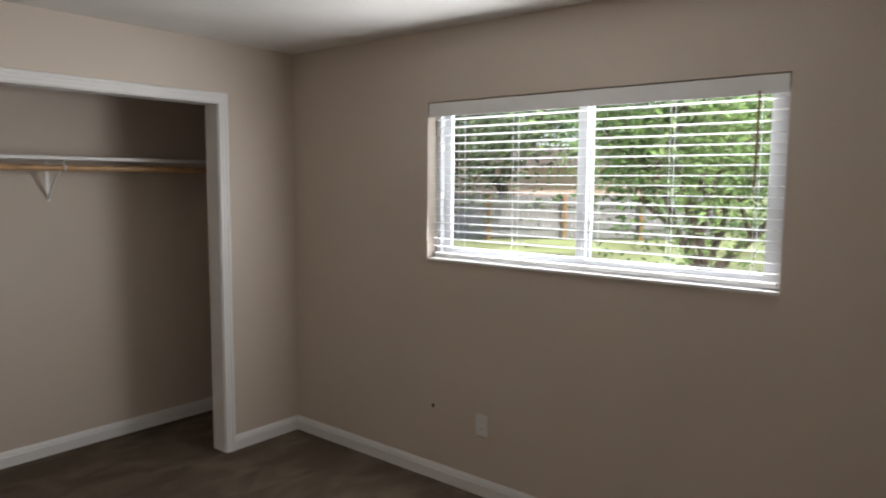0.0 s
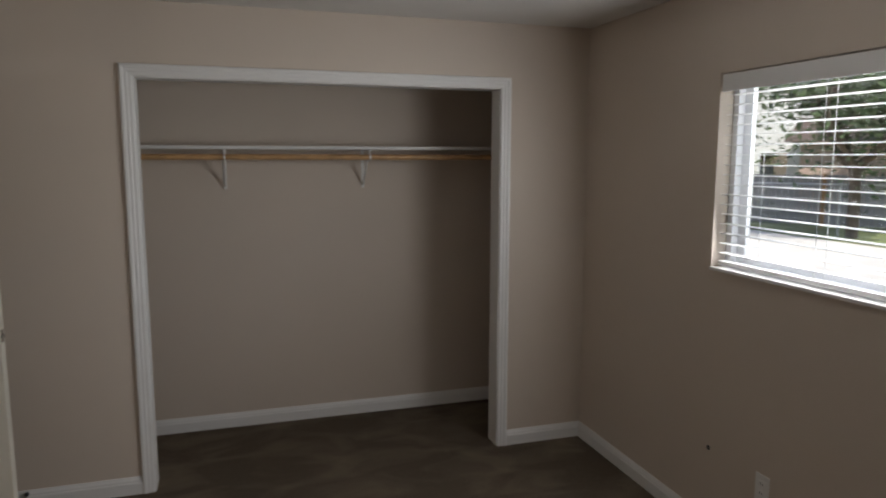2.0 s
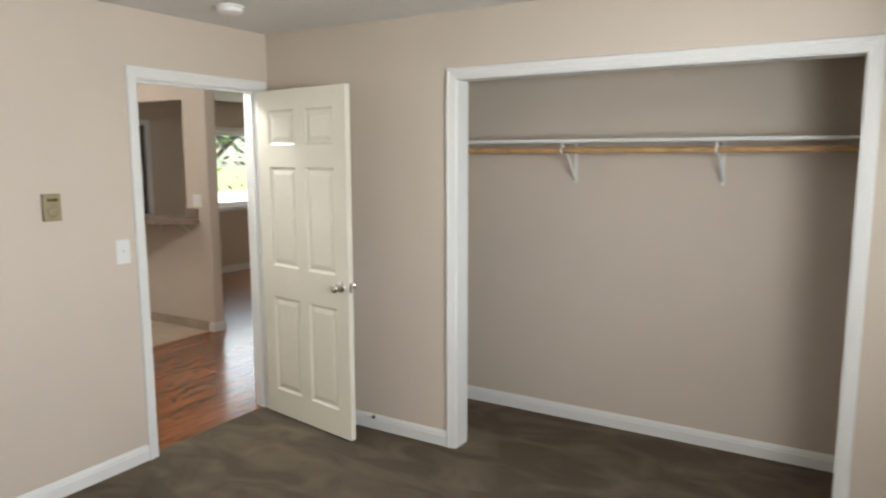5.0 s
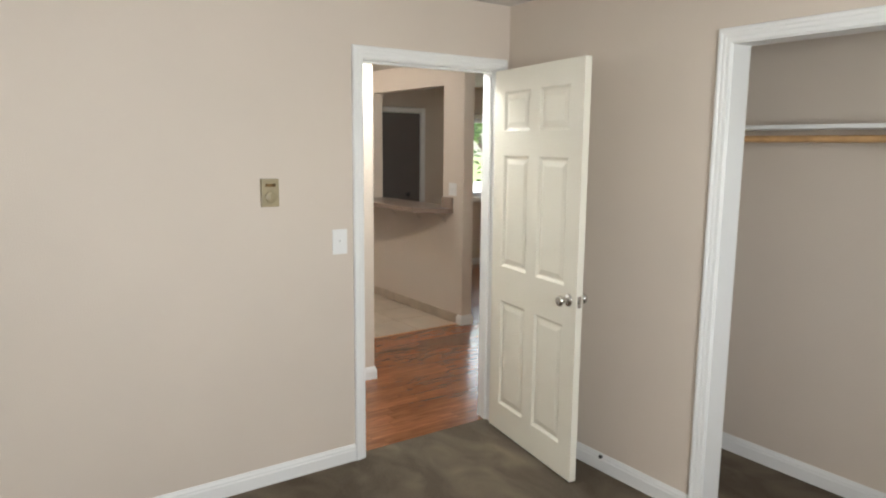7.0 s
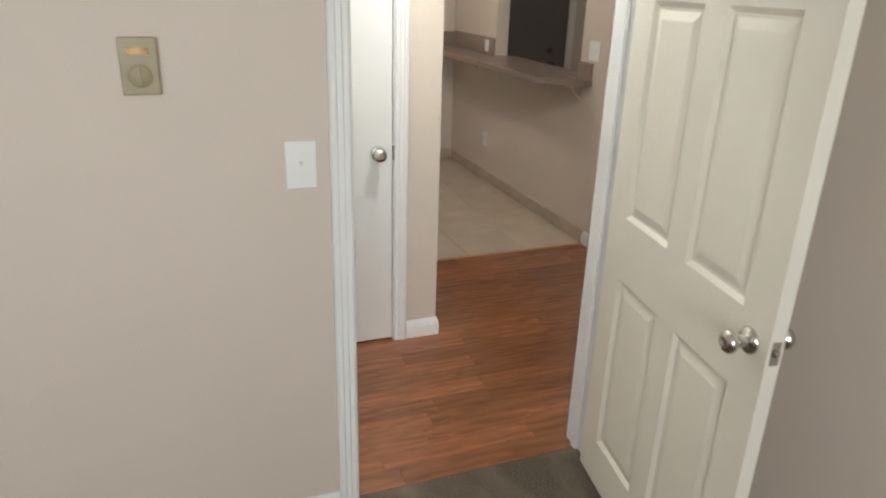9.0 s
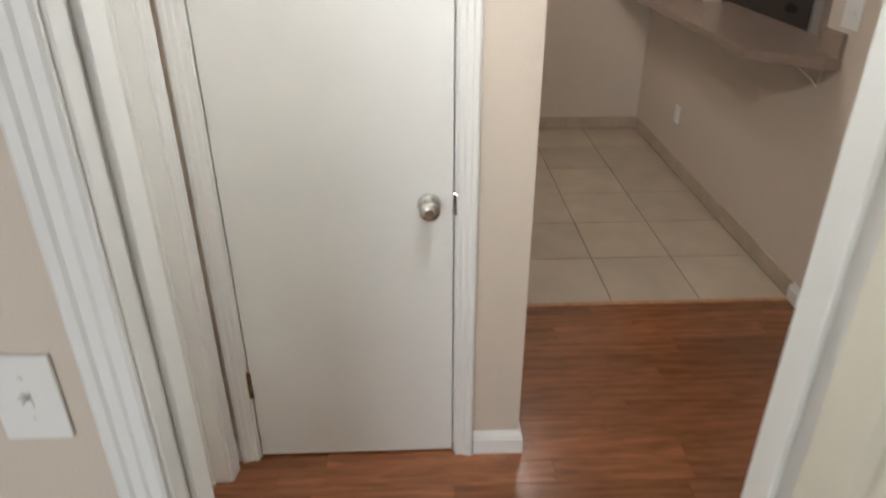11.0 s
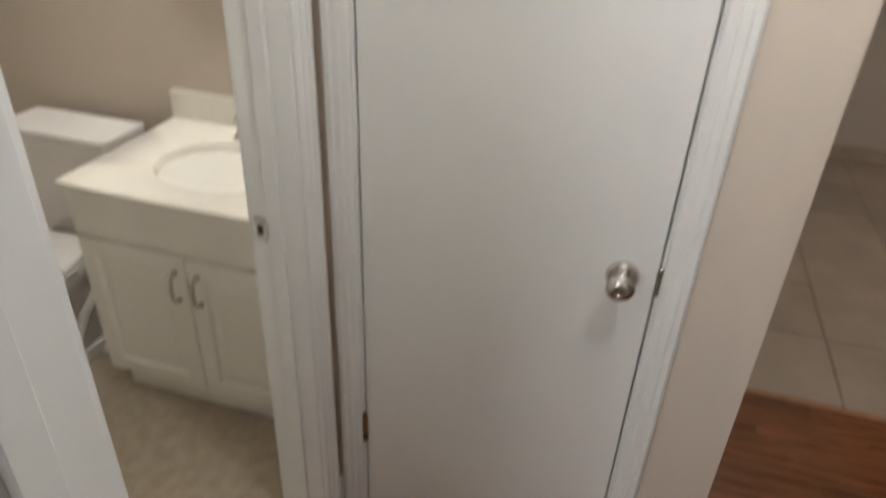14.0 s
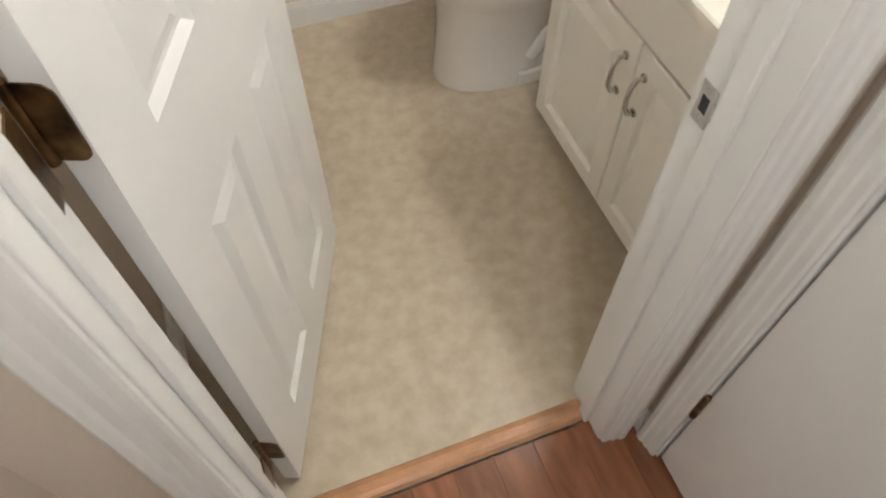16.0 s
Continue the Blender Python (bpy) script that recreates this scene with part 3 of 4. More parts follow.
wall_plate("light_switch", pose(0.0005, -1.068, 1.163), "white toggle light switch beside the bedroom door", "switch", "switch", 0.079, 0.124)
wall_plate("wall_outlet", pose(XW - 0.0005, -1.491, 0.373, 0, 0, 180), "white duplex outlet low on the window wall", "outlet", "outlet")
_h = empty("cable_hole", pose(XW - 0.0006, -1.162, 0.408, 0, -90, 0))
tagged(_h, "small dark cable hole in the drywall", "hole")
part("rim", lathe(bmesh.new(), [(0.011, 0), (0.0135, 0.0006), (0.0150, 0.0)]), WALL, _h)
part("bore", lathe(bmesh.new(), [(0.0112, 0.0008), (0, 0.0008)], None, 14), DARK, _h, "dark opening of the hole")

_t = empty("thermostat", pose(0.0005, -1.423, 1.416))
tagged(_t, "old almond-coloured wall thermostat with a round dial", "thermostat")
part("housing", cube(0, 0.022, -0.041, 0.041, -0.064, 0.064, 0.004, 2), ALMOND, _t)
part("dial", lathe(bmesh.new(), [(0, 0), (0.026, 0), (0.026, 0.004), (0.021, 0.007), (0, 0.007)], Matrix.Translation((0.022, 0.0, -0.020)) @ Matrix.Rotation(radians(90), 4, "Y")), ALMOND, _t, "round temperature dial", True)
part("scale_window", cube(0.0218, 0.0228, -0.024, 0.024, 0.028, 0.042), BRASS, _t, "dark scale window")
part("dial_grip", cube(0.029, 0.034, -0.003, 0.003, -0.040, 0.000, 0.001, 1), ALMOND, _t)

_s = empty("smoke_detector", pose(0.46, -0.70, H - 0.0005))
tagged(_s, "white round smoke detector on the ceiling above the door", "smoke detector")
part("base", lathe(bmesh.new(), [(0, 0), (0.070, 0), (0.070, -0.010), (0.064, -0.012)]), PLATE, _s, "", True)
part("cover", lathe(bmesh.new(), [(0.064, -0.012), (0.062, -0.030), (0.050, -0.040), (0.022, -0.044), (0, -0.044)]), PLATE, _s, "", True)

_a = empty("wall_panel_cover", pose(XW - 0.0005, -3.48, 1.70, 0, 0, 180))
tagged(_a, "painted-over raised cover panel on the window wall", "cover panel")
part("raised_face", cube(0, 0.022, -0.28, 0.28, -0.15, 0.15, 0.008, 3), WALL, _a)
part("lower_ledge", cube(0, 0.012, -0.27, 0.30, -0.225, -0.18, 0.004, 2), WALL, _a)

_d = empty("door_stop", pose(0.811, -0.0145, 0.078, 90, 0, 0))
tagged(_d, "small dark door bumper on the baseboard", "door stop")
part("bumper", lathe(bmesh.new(), [(0, 0), (0.010, 0), (0.010, 0.010), (0.006, 0.014), (0, 0.015)], None, 14), DARK, _d, "", True)

# ---- hall ----
_l = empty("door_linen", pose(XL - 0.002, -0.5055, 0.012))
tagged(_l, "closed white flush closet door in the hall", "door")
part("leaf", cube(-0.036, 0.0, -0.630, 0.0, 0, 2.03, 0.0015, 1), DOORW, _l)
for z in (0.295, 1.79):
    h = part("hinge", lathe(bmesh.new(), [(0, -0.046), (0.0065, -0.045), (0.0065, -0.016), (0.0058, -0.015), (0.0058, -0.014), (0.0065, -0.013), (0.0065, 0.013), (0.0058, 0.014), (0.0058, 0.015), (0.0065, 0.016), (0.0065, 0.045), (0, 0.046)], pose(0.006, -0.6325, z), 12), BRASS, _l, "aged brass hinge barrel", True)
    part("pin", lathe(bmesh.new(), [(0.0045, 0.046), (0.0055, 0.050), (0, 0.053)], pose(0.006, -0.6325, z), 12), BRASS, h, "", True)
_k = lathe(bmesh.new(), [(0, 0), (0.033, 0), (0.033, 0.004), (0.028, 0.011), (0.015, 0.014), (0.013, 0.030), (0.020, 0.036), (0.0275, 0.047), (0.0275, 0.056), (0.021, 0.063), (0.013, 0.065), (0.012, 0.062), (0, 0.062)], Matrix.Translation((0.0, -0.066, 0.905)) @ Matrix.Rotation(radians(90), 4, "Y"))
part("knob", _k, CHROME, _l, "round brushed nickel knob", True)
part("latch_plate", cube(-0.030, -0.002, 0.0005, 0.0028, 0.875, 0.935), CHROME, _l, "nickel latch in the gap")
part("strike_lip", cube(-0.002, 0.0065, 0.0008, 0.0165, 0.872, 0.938, 0.002, 1), CHROME, _l, "nickel strike lip bent round the jamb")


def strike(m, label):
    """A strike plate, its face along +x of the pose."""
    root = empty("strike_plate", m)
    tagged(root, label, "strike plate")
    bm = bmesh.new()
    for a in ((-0.014, 0.014, 0.012, 0.029), (-0.014, 0.014, -0.029, -0.012), (-0.014, -0.007, -0.012, 0.012), (0.007, 0.020, -0.012, 0.012)):
        box(bm, 0, 0.0018, *a)
    part("plate", bm, CHROME, root)
    part("bolt_hole", cube(0.0001, 0.0006, -0.0068, 0.0068, -0.0118, 0.0118), DARK, root, "dark bolt hole")
    for z in (-0.021, 0.021):
        part("screw", lathe(bmesh.new(), [(0.004, 0), (0.0035, 0.001), (0, 0.0012)], Matrix.Translation((0.0018, 0, z)) @ Matrix.Rotation(radians(90), 4, "Y"), 10), CHROME, root)
    return root


strike(pose(-0.022, -0.9295, 0.905, 0, 0, 90), "nickel strike plate on the bedroom door jamb")
strike(pose(-0.9545, YB - 0.10, 0.925), "nickel strike plate on the bathroom door jamb")

panel_door("door_bathroom", pose(-0.318, YB - 0.145, 0.012, 0, 0, -112.7), 0.640, 2.03, DOORW, "open white six-panel bathroom door swung inward", (0.19, 1.07, 1.80), 0.90)
for z in (0.202, 1.082, 1.812):
    tagged(part("hinge_leaf", rounded_leaf(-0.2825, -0.2795, YB - 0.128, YB - 0.072, z - 0.048, z + 0.048, 0.014), BRASS), "aged brass hinge leaf screwed to the bathroom jamb", "hinge", "bathroom door hinges")

tagged(part("threshold_strip", sweep(bmesh.new(), [(0, 0), (0.006, 0.007), (0.016, 0.011), (0.034, 0.011), (0.046, 0.005), (0.050, 0)], (-0.954, YB - 0.051, 0.0003), (-0.281, YB - 0.051, 0.0003), (0, -1, 0), (0, 0, 1)), REDUCER), "oak reducer strip between laminate and vinyl", "threshold")
tagged(part("dining_strip", sweep(bmesh.new(), [(0, 0), (0.004, 0.004), (0.018, 0.005), (0.024, 0)], (XT + 0.023, YD + 0.015, 0.0003), (XT + 0.023, YC - 0.015, 0.0003), (-1, 0, 0), (0, 0, 1)), REDUCER), "thin wooden strip between laminate and tile", "threshold")

_c = empty("ceiling_light", pose(-0.50, -0.36, H - 0.0005))
tagged(_c, "lit round flush hall ceiling light", "ceiling light")
part("pan", lathe(bmesh.new(), [(0, 0), (0.135, 0), (0.135, -0.02), (0.125, -0.024)]), CHROME, _c, "", True)
part("glass_bowl", lathe(bmesh.new(), [(0.125, -0.022), (0.118, -0.045), (0.09, -0.068), (0.045, -0.080), (0, -0.083)]), SHADE, _c, "lit frosted glass bowl", True).visible_shadow = False

copy_thing(_c, pose(-3.10, -0.05, H - 0.0005))

# ---- dining side and living room ----
def counter():
    root = empty("bar_counter")
    tagged(root, "brown laminate bar counter with a clipped end", "counter")
    bm = bmesh.new()
    outline = [(XF + 0.001, 0.80), (-2.27, 0.80), (-2.035, 1.03), (-2.035, YC - 0.0005), (-2.202, YC - 0.0005), (-2.202, YC + 0.16), (-3.513, YC + 0.16), (-3.513, YC - 0.0005), (XF + 0.001, YC - 0.0005)]
    a = [bm.verts.new((x, y, 1.025)) for x, y in outline]
    b = [bm.verts.new((x, y, 1.065)) for x, y in outline]
    for i in range(len(outline)):
        j = (i + 1) % len(outline)
        bm.faces.new((a[i], a[j], b[j], b[i]))
    bm.faces.new(a)
    bm.faces.new(b)
    bmesh.ops.bevel(bm, geom=[e for e in bm.edges if abs(e.verts[0].co.z - 1.065) < 1e-5 and abs(e.verts[1].co.z - 1.065) < 1e-5], offset=0.004, segments=2, affect="EDGES")
    part("slab", bm, COUNTER, root)
    part("splash", cube(XF + 0.0005, XF + 0.019, 0.81, YC - 0.02, 1.065, 1.19, 0.002, 1), COUNTER, root, "brown laminate splash against the wall")
    part("splash", cube(XF + 0.0195, -3.515, YC - 0.019, YC - 0.0005, 1.065, 1.20, 0.002, 1), COUNTER, root)
    part("splash", cube(-2.200, -2.04, YC - 0.019, YC - 0.0005, 1.065, 1.165, 0.002, 1), COUNTER, root)
    for x in (-3.85, -3.05, -2.60, -2.16):
        bm = bmesh.new()
        box(bm, x - 0.008, x + 0.008, YC - 0.008, YC - 0.0005, 0.923, 1.0245)
        box(bm, x - 0.008, x + 0.008, YC - 0.13, YC - 0.008, 1.016, 1.0245)
        tube(bm, [(x, YC - 0.008, 0.928), (x, YC - 0.05, 0.973), (x, YC - 0.115, 1.017)], 0.005, 8)
        part("support_bracket", bm, WALL, root, "painted steel bracket under the counter")
    return root


counter()
wall_plate("splash_outlet", pose(-3.635, YC - 0.0195, 1.135, 0, 0, -90), "white outlet in the counter's splash", "outlet", "outlet", 0.072, 0.09)
wall_plate("wall_switch", pose(-2.044, YC - 0.0005, 1.241, 0, 0, -90), "white double switch plate at the end of the counter wall", "switch", "double", 0.115, 0.116)
wall_plate("low_outlet", pose(-3.62, YC - 0.0005, 0.356, 0, 0, -90), "white duplex outlet below the bar counter", "outlet", "outlet")

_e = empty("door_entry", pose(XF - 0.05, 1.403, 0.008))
tagged(_e, "closed grey painted entry door, shade put into its dark colour", "door")
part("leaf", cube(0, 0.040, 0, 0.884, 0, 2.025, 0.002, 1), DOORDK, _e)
part("knob", lathe(bmesh.new(), [(0, 0), (0.032, 0), (0.028, 0.010), (0.012, 0.014), (0.012, 0.032), (0.026, 0.046), (0.026, 0.056), (0.014, 0.064), (0, 0.064)], Matrix.Translation((0.04, 0.715, 0.87)) @ Matrix.Rotation(radians(90), 4, "Y")), DARK, _e, "dark round knob", True)
part("deadbolt", lathe(bmesh.new(), [(0, 0), (0.031, 0), (0.029, 0.012), (0.018, 0.016), (0, 0.016)], Matrix.Translation((0.04, 0.705, 1.00)) @ Matrix.Rotation(radians(90), 4, "Y")), DARK, _e, "dark deadbolt", True)

slider_window("window_2", pose(XF - 0.05, 4.25, 1.465, 0, 0, 180), 2.396, 1.066, "white vinyl window in the far wall of the living room")
casing_2 = empty("window_trim_2")
tagged(casing_2, "white painted casing round the living room window", "trim", kind="structure")
for y, u in ((3.05, (0, -1, 0)), (5.45, (0, 1, 0))):
    part("casing_leg", sweep(bmesh.new(), CASING, (XF, y, 0.93), (XF, y, 2.00), u, (1, 0, 0), -1, 1), TRIM, casing_2)
for z, u in ((2.00, (0, 0, 1)), (0.93, (0, 0, -1))):
    part("casing_head", sweep(bmesh.new(), CASING, (XF, 3.05, z), (XF, 5.45, z), u, (1, 0, 0), -1, 1), TRIM, casing_2)

# ---- bathroom ----
def vanity():
    root = empty("vanity_cabinet", pose(XV, 0, 0))
    tagged(root, "cream two-door bathroom vanity cabinet beside the toilet", "cabinet")
    y0, y1, d, h = -2.100, -1.372, 0.53, 0.772
    bm = bmesh.new()
    box(bm, 0.0005, d, y0, y1, 0.122, h, 0.002, 1)
    part("body", bm, CABINET, root)
    part("toe_kick", cube(0.0005, d - 0.055, y0 + 0.002, y1 - 0.002, 0.0005, 0.122), CABINET, root)
    part("drawer_front", cube(d + 0.0005, d + 0.018, y0 + 0.006, y1 - 0.006, 0.632, h - 0.008, 0.004, 2), CABINET, root, "plain cream false drawer front")
    ym = (y0 + y1) / 2
    for a, b, hy in ((y0 + 0.006, ym - 0.002, ym - 0.036), (ym + 0.002, y1 - 0.006, ym + 0.036)):
        bm = bmesh.new()
        z0, z1 = 0.130, 0.622
        x0 = d + 0.0005
        rings = []
        for inset, x in ((0.0, x0), (0.0, x0 + 0.015), (0.004, x0 + 0.018), (0.050, x0 + 0.018), (0.058, x0 + 0.007), (0.066, x0 + 0.007), (0.088, x0 + 0.0165), (0.09, x0 + 0.0165)):
            rings.append([bm.verts.new(c) for c in ((x, a + inset, z0 + inset), (x, b - inset, z0 + inset), (x, b - inset, z1 - inset), (x, a + inset, z1 - inset))])
        for p, q in zip(rings, rings[1:]):
            for k in range(4):
                bm.faces.new((p[k], p[(k + 1) % 4], q[(k + 1) % 4], q[k]))
        bm.faces.new(rings[0])
        bm.faces.new(rings[-1])
        door = part("cabinet_door", bm, CABINET, root, "cream raised-panel cabinet door")
        xf = x0 + 0.018
        part("handle", tube(bmesh.new(), [(xf, hy, 0.567), (xf + 0.016, hy, 0.565), (xf + 0.026, hy, 0.547), (xf + 0.028, hy, 0.520), (xf + 0.026, hy, 0.493), (xf + 0.016, hy, 0.475), (xf, hy, 0.473)], 0.0055, 10), CHROME, door, "arched brushed nickel pull", True)
        for z in (0.567, 0.473):
            part("rose", lathe(bmesh.new(), [(0.010, 0), (0.010, 0.003), (0, 0.005)], Matrix.Translation((xf, hy, z)) @ Matrix.Rotation(radians(90), 4, "Y"), 12), CHROME, door)
    return root


vanity()


def vanity_top():
    root = empty("bathroom_sink", pose(XV, -1.736, 0.7725))
    tagged(root, "cream cultured marble vanity top with an oval basin", "sink")
    d, w, t = 0.565, 0.752, 0.028
    bm = bmesh.new()
    n = 40
    cx, rx, ry = 0.30, 0.165, 0.215
    rim = []
    for k in range(n):
        a = 2 * math.pi * k / n
        c, s = math.cos(a), math.sin(a)
        q = min((d / 2) / abs(c) if abs(c) > 1e-6 else 9, (w / 2) / abs(s) if abs(s) > 1e-6 else 9)
        outer = (d / 2 + q * c, q * s)
        col = [(outer[0], outer[1], 0), (outer[0], outer[1], t - 0.004), (d / 2 + (q - 0.005) * c, (q - 0.005) * s, t)]
        for f, z in ((1.08, t), (1.0, t - 0.004), (0.93, t - 0.035), (0.78, t - 0.085), (0.5, t - 0.115), (0.12, t - 0.122)):
            col.append((cx + rx * f * c, ry * f * s, z))
        rim.append([bm.verts.new((max(0.0005, x), y, z)) for x, y, z in col])
    for k in range(n):
        p, q = rim[k], rim[(k + 1) % n]
        for i in range(len(p) - 1):
            bm.faces.new((p[i], q[i], q[i + 1], p[i + 1]))
    bm.faces.new([r[-1] for r in rim])
    part("top", bm, CULTURED, root, "", True)
    part("backsplash", cube(0.0005, 0.022, -w / 2 + 0.001, w / 2 - 0.001, t, t + 0.095, 0.004, 2), CULTURED, root)
    part("drain", lathe(bmesh.new(), [(0, t - 0.118), (0.02, t - 0.118), (0.022, t - 0.121)], pose(cx, 0, 0), 16), CHROME, root, "chrome drain")
    return root


vanity_top()
_f = empty("faucet", pose(XV + 0.09, -1.736, 0.801))
tagged(_f, "chrome two-handle bathroom faucet on the vanity", "faucet")
part("base", cube(-0.025, 0.025, -0.085, 0.085, 0, 0.012, 0.008, 3), CHROME, _f, "", True)
part("spout", tube(bmesh.new(), [(0, 0, 0.012), (0, 0, 0.055), (0.03, 0, 0.078), (0.08, 0, 0.078), (0.115, 0, 0.060)], 0.012, 12), CHROME, _f, "", True)
for y in (-0.06, 0.06):
    part("tap_handle", lathe(bmesh.new(), [(0.018, 0.012), (0.015, 0.030), (0.022, 0.040), (0.026, 0.062), (0.020, 0.076), (0, 0.080)], pose(0, y, 0), 14), CHROME, _f, "", True)


def toilet():
    root = empty("toilet", pose(XV + 0.035, -2.444, 0))
    tagged(root, "white porcelain two-piece toilet with closed lid beside the tub", "toilet")

    def loft(rings, n=28, closed=True):
        bm = bmesh.new()
        vs = []
        for cx, a0, a1, b, z, e in rings:
            ring = []
            for k in range(n):
                t = 2 * math.pi * k / n
                c, s = math.cos(t), math.sin(t)
                c2, s2 = math.copysign(abs(c) ** e, c), math.copysign(abs(s) ** e, s)
                ring.append(bm.verts.new((cx + (a1 if c > 0 else a0) * c2, b * s2, z)))
            vs.append(ring)
        for p, q in zip(vs, vs[1:]):
            for k in range(n):
                bm.faces.new((p[k], p[(k + 1) % n], q[(k + 1) % n], q[k]))
        bm.faces.new(vs[0])
        bm.faces.new(vs[-1])
        return bm

    # foot, neck and bowl: (centre, back, front, half width, height, squareness)
    part("pedestal", loft([(0.41, 0.28, 0.275, 0.138, 0.0005, 0.8), (0.41, 0.28, 0.273, 0.136, 0.02, 0.8), (0.41, 0.272, 0.268, 0.132, 0.08, 0.82), (0.41, 0.265, 0.262, 0.130, 0.17, 0.84), (0.42, 0.255, 0.255, 0.136, 0.245, 0.9), (0.43, 0.25, 0.26, 0.155, 0.30, 0.95), (0.44, 0.25, 0.27, 0.176, 0.335, 1.0), (0.44, 0.25, 0.278, 0.184, 0.372, 1.0), (0.44, 0.25, 0.276, 0.183, 0.385, 1.0)]), PORCELAIN, root, "", True)
    part("seat", loft([(0.45, 0.205, 0.275, 0.186, 0.3855, 0.95), (0.45, 0.207, 0.279, 0.189, 0.392, 0.95), (0.45, 0.205, 0.276, 0.186, 0.402, 0.95)]), PORCELAIN, root, "white toilet seat", True)
    part("lid", loft([(0.45, 0.21, 0.274, 0.184, 0.4035, 0.95), (0.45, 0.212, 0.277, 0.187, 0.412, 0.95), (0.45, 0.206, 0.268, 0.180, 0.421, 0.95), (0.45, 0.15, 0.2, 0.12, 0.425, 0.95)]), PORCELAIN, root, "closed white toilet lid", True)
    bm = bmesh.new()
    box(bm, 0.012, 0.205, -0.215, 0.215, 0.386, 0.735, 0.025, 4)
    part("tank", bm, PORCELAIN, root, "", True)
    part("tank_lid", cube(0.006, 0.215, -0.225, 0.225, 0.7355, 0.772, 0.014, 4), PORCELAIN, root, "", True)
    lv = part("flush_lever", tube(bmesh.new(), [(0.205, 0.16, 0.675), (0.222, 0.16, 0.675), (0.226, 0.135, 0.672), (0.226, 0.095, 0.664)], 0.006, 8), CHROME, root, "chrome flush lever", True)
    for y in (-0.085, 0.085):
        part("seat_hinge", cube(0.225, 0.262, y - 0.022, y + 0.022, 0.3865, 0.415, 0.006, 2), PORCELAIN, root)
        part("bolt_cap", lathe(bmesh.new(), [(0.016, 0.0005), (0.016, 0.012), (0.010, 0.022), (0, 0.024)], pose(0.33, y * 1.75, 0), 14), PORCELAIN, root, "white bolt cap", True)
    bm = bmesh.new()
    box(bm, 0.20, 0.46, 0.075, 0.145, 0.0005, 0.055, 0.012, 3)
    part("foot_side", bm, PORCELAIN, root)
    bm = bmesh.new()
    box(bm, 0.20, 0.46, -0.145, -0.075, 0.0005, 0.055, 0.012, 3)
    part("foot_side", bm, PORCELAIN, root)
    for s in (-1, 1):
        bm = tube(bmesh.new(), [(0.19, s * 0.108, 0.10), (0.25, s * 0.114, 0.19), (0.31, s * 0.120, 0.22), (0.37, s * 0.120, 0.18), (0.42, s * 0.114, 0.10)], 0.030, 10)
        part("trapway", bm, PORCELAIN, root, "moulded trapway bulge", True)
    return root


toilet()


def bathtub():
    root = empty("bathtub", pose(XV, -2.85, 0))
    tagged(root, "cream enamel alcove bathtub with a plain apron", "bathtub")
    L, W, h = -0.122 - XV, 0.747, 0.36
    part("apron", cube(0.002, L, -0.030, 0.0, 0.0005, h - 0.03, 0.004, 2), TUBM, root)
    bm = bmesh.new()
    n = 48
    cx, cy = L / 2, -W / 2
    cols = []
    for k in range(n):
        t = 2 * math.pi * k / n
        c, s = math.cos(t), math.sin(t)
        q = min((L / 2 - 0.003) / max(abs(c), 1e-6), (W / 2 - 0.002) / max(abs(s), 1e-6))
        c2, s2 = math.copysign(abs(c) ** 0.45, c), math.copysign(abs(s) ** 0.45, s)
        col = [(cx + q * c, cy + q * s, h - 0.032), (cx + q * c, cy + q * s, h - 0.006), (cx + (q - 0.008) * c, cy + (q - 0.008) * s, h)]
        for f, z in ((0.86, h), (0.83, h - 0.012), (0.79, h - 0.10), (0.74, h - 0.24), (0.66, h - 0.29), (0.3, h - 0.30)):
            col.append((cx + (L / 2) * f * c2, cy + (W / 2) * (f - 0.02) * s2, z))
        cols.append([bm.verts.new(p) for p in col])
    for k in range(n):
        p, q = cols[k], cols[(k + 1) % n]
        for i in range(len(p) - 1):
            bm.faces.new((p[i], q[i], q[i + 1], p[i + 1]))
    bm.faces.new([c[-1] for c in cols])
    part("basin", bm, TUBM, root, "", True)
    part("overflow", lathe(bmesh.new(), [(0, 0.012), (0.02, 0.012), (0.034, 0.006), (0.036, 0)], Matrix.Translation((0.150, -0.375, 0.262)) @ Matrix.Rotation(radians(90), 4, "Y"), 18), CHROME, root, "chrome overflow plate", True)
    return root


bathtub()
# tub surround panels, spout
for nm, c in (("tub_surround", (XV + 0.0005, XV + 0.010, -3.599, -2.852)), ("tub_surround", (XV + 0.0105, -0.1305, -3.5995, -3.59)), ("tub_surround", (-0.130, -0.1205, -3.599, -2.852))):
    tagged(part(nm, cube(*c, 0.361, 1.90, 0.002, 1), TUBM), "cream acrylic tub surround panel on the wall", "panel", "tub surround panels")
_sp = empty("tub_spout", pose(XV + 0.0105, -3.215, 0.50))
tagged(_sp, "chrome tub spout on the surround", "spout")
part("spout_body", tube(bmesh.new(), [(0, 0, 0), (0.08, 0, 0), (0.115, 0, -0.012), (0.128, 0, -0.035)], 0.022, 14), CHROME, _sp, "", True)
part("flange", lathe(bmesh.new(), [(0.034, 0), (0.034, 0.006), (0.024, 0.012)], Matrix.Rotation(radians(90), 4, "Y"), 18), CHROME, _sp, "", True)

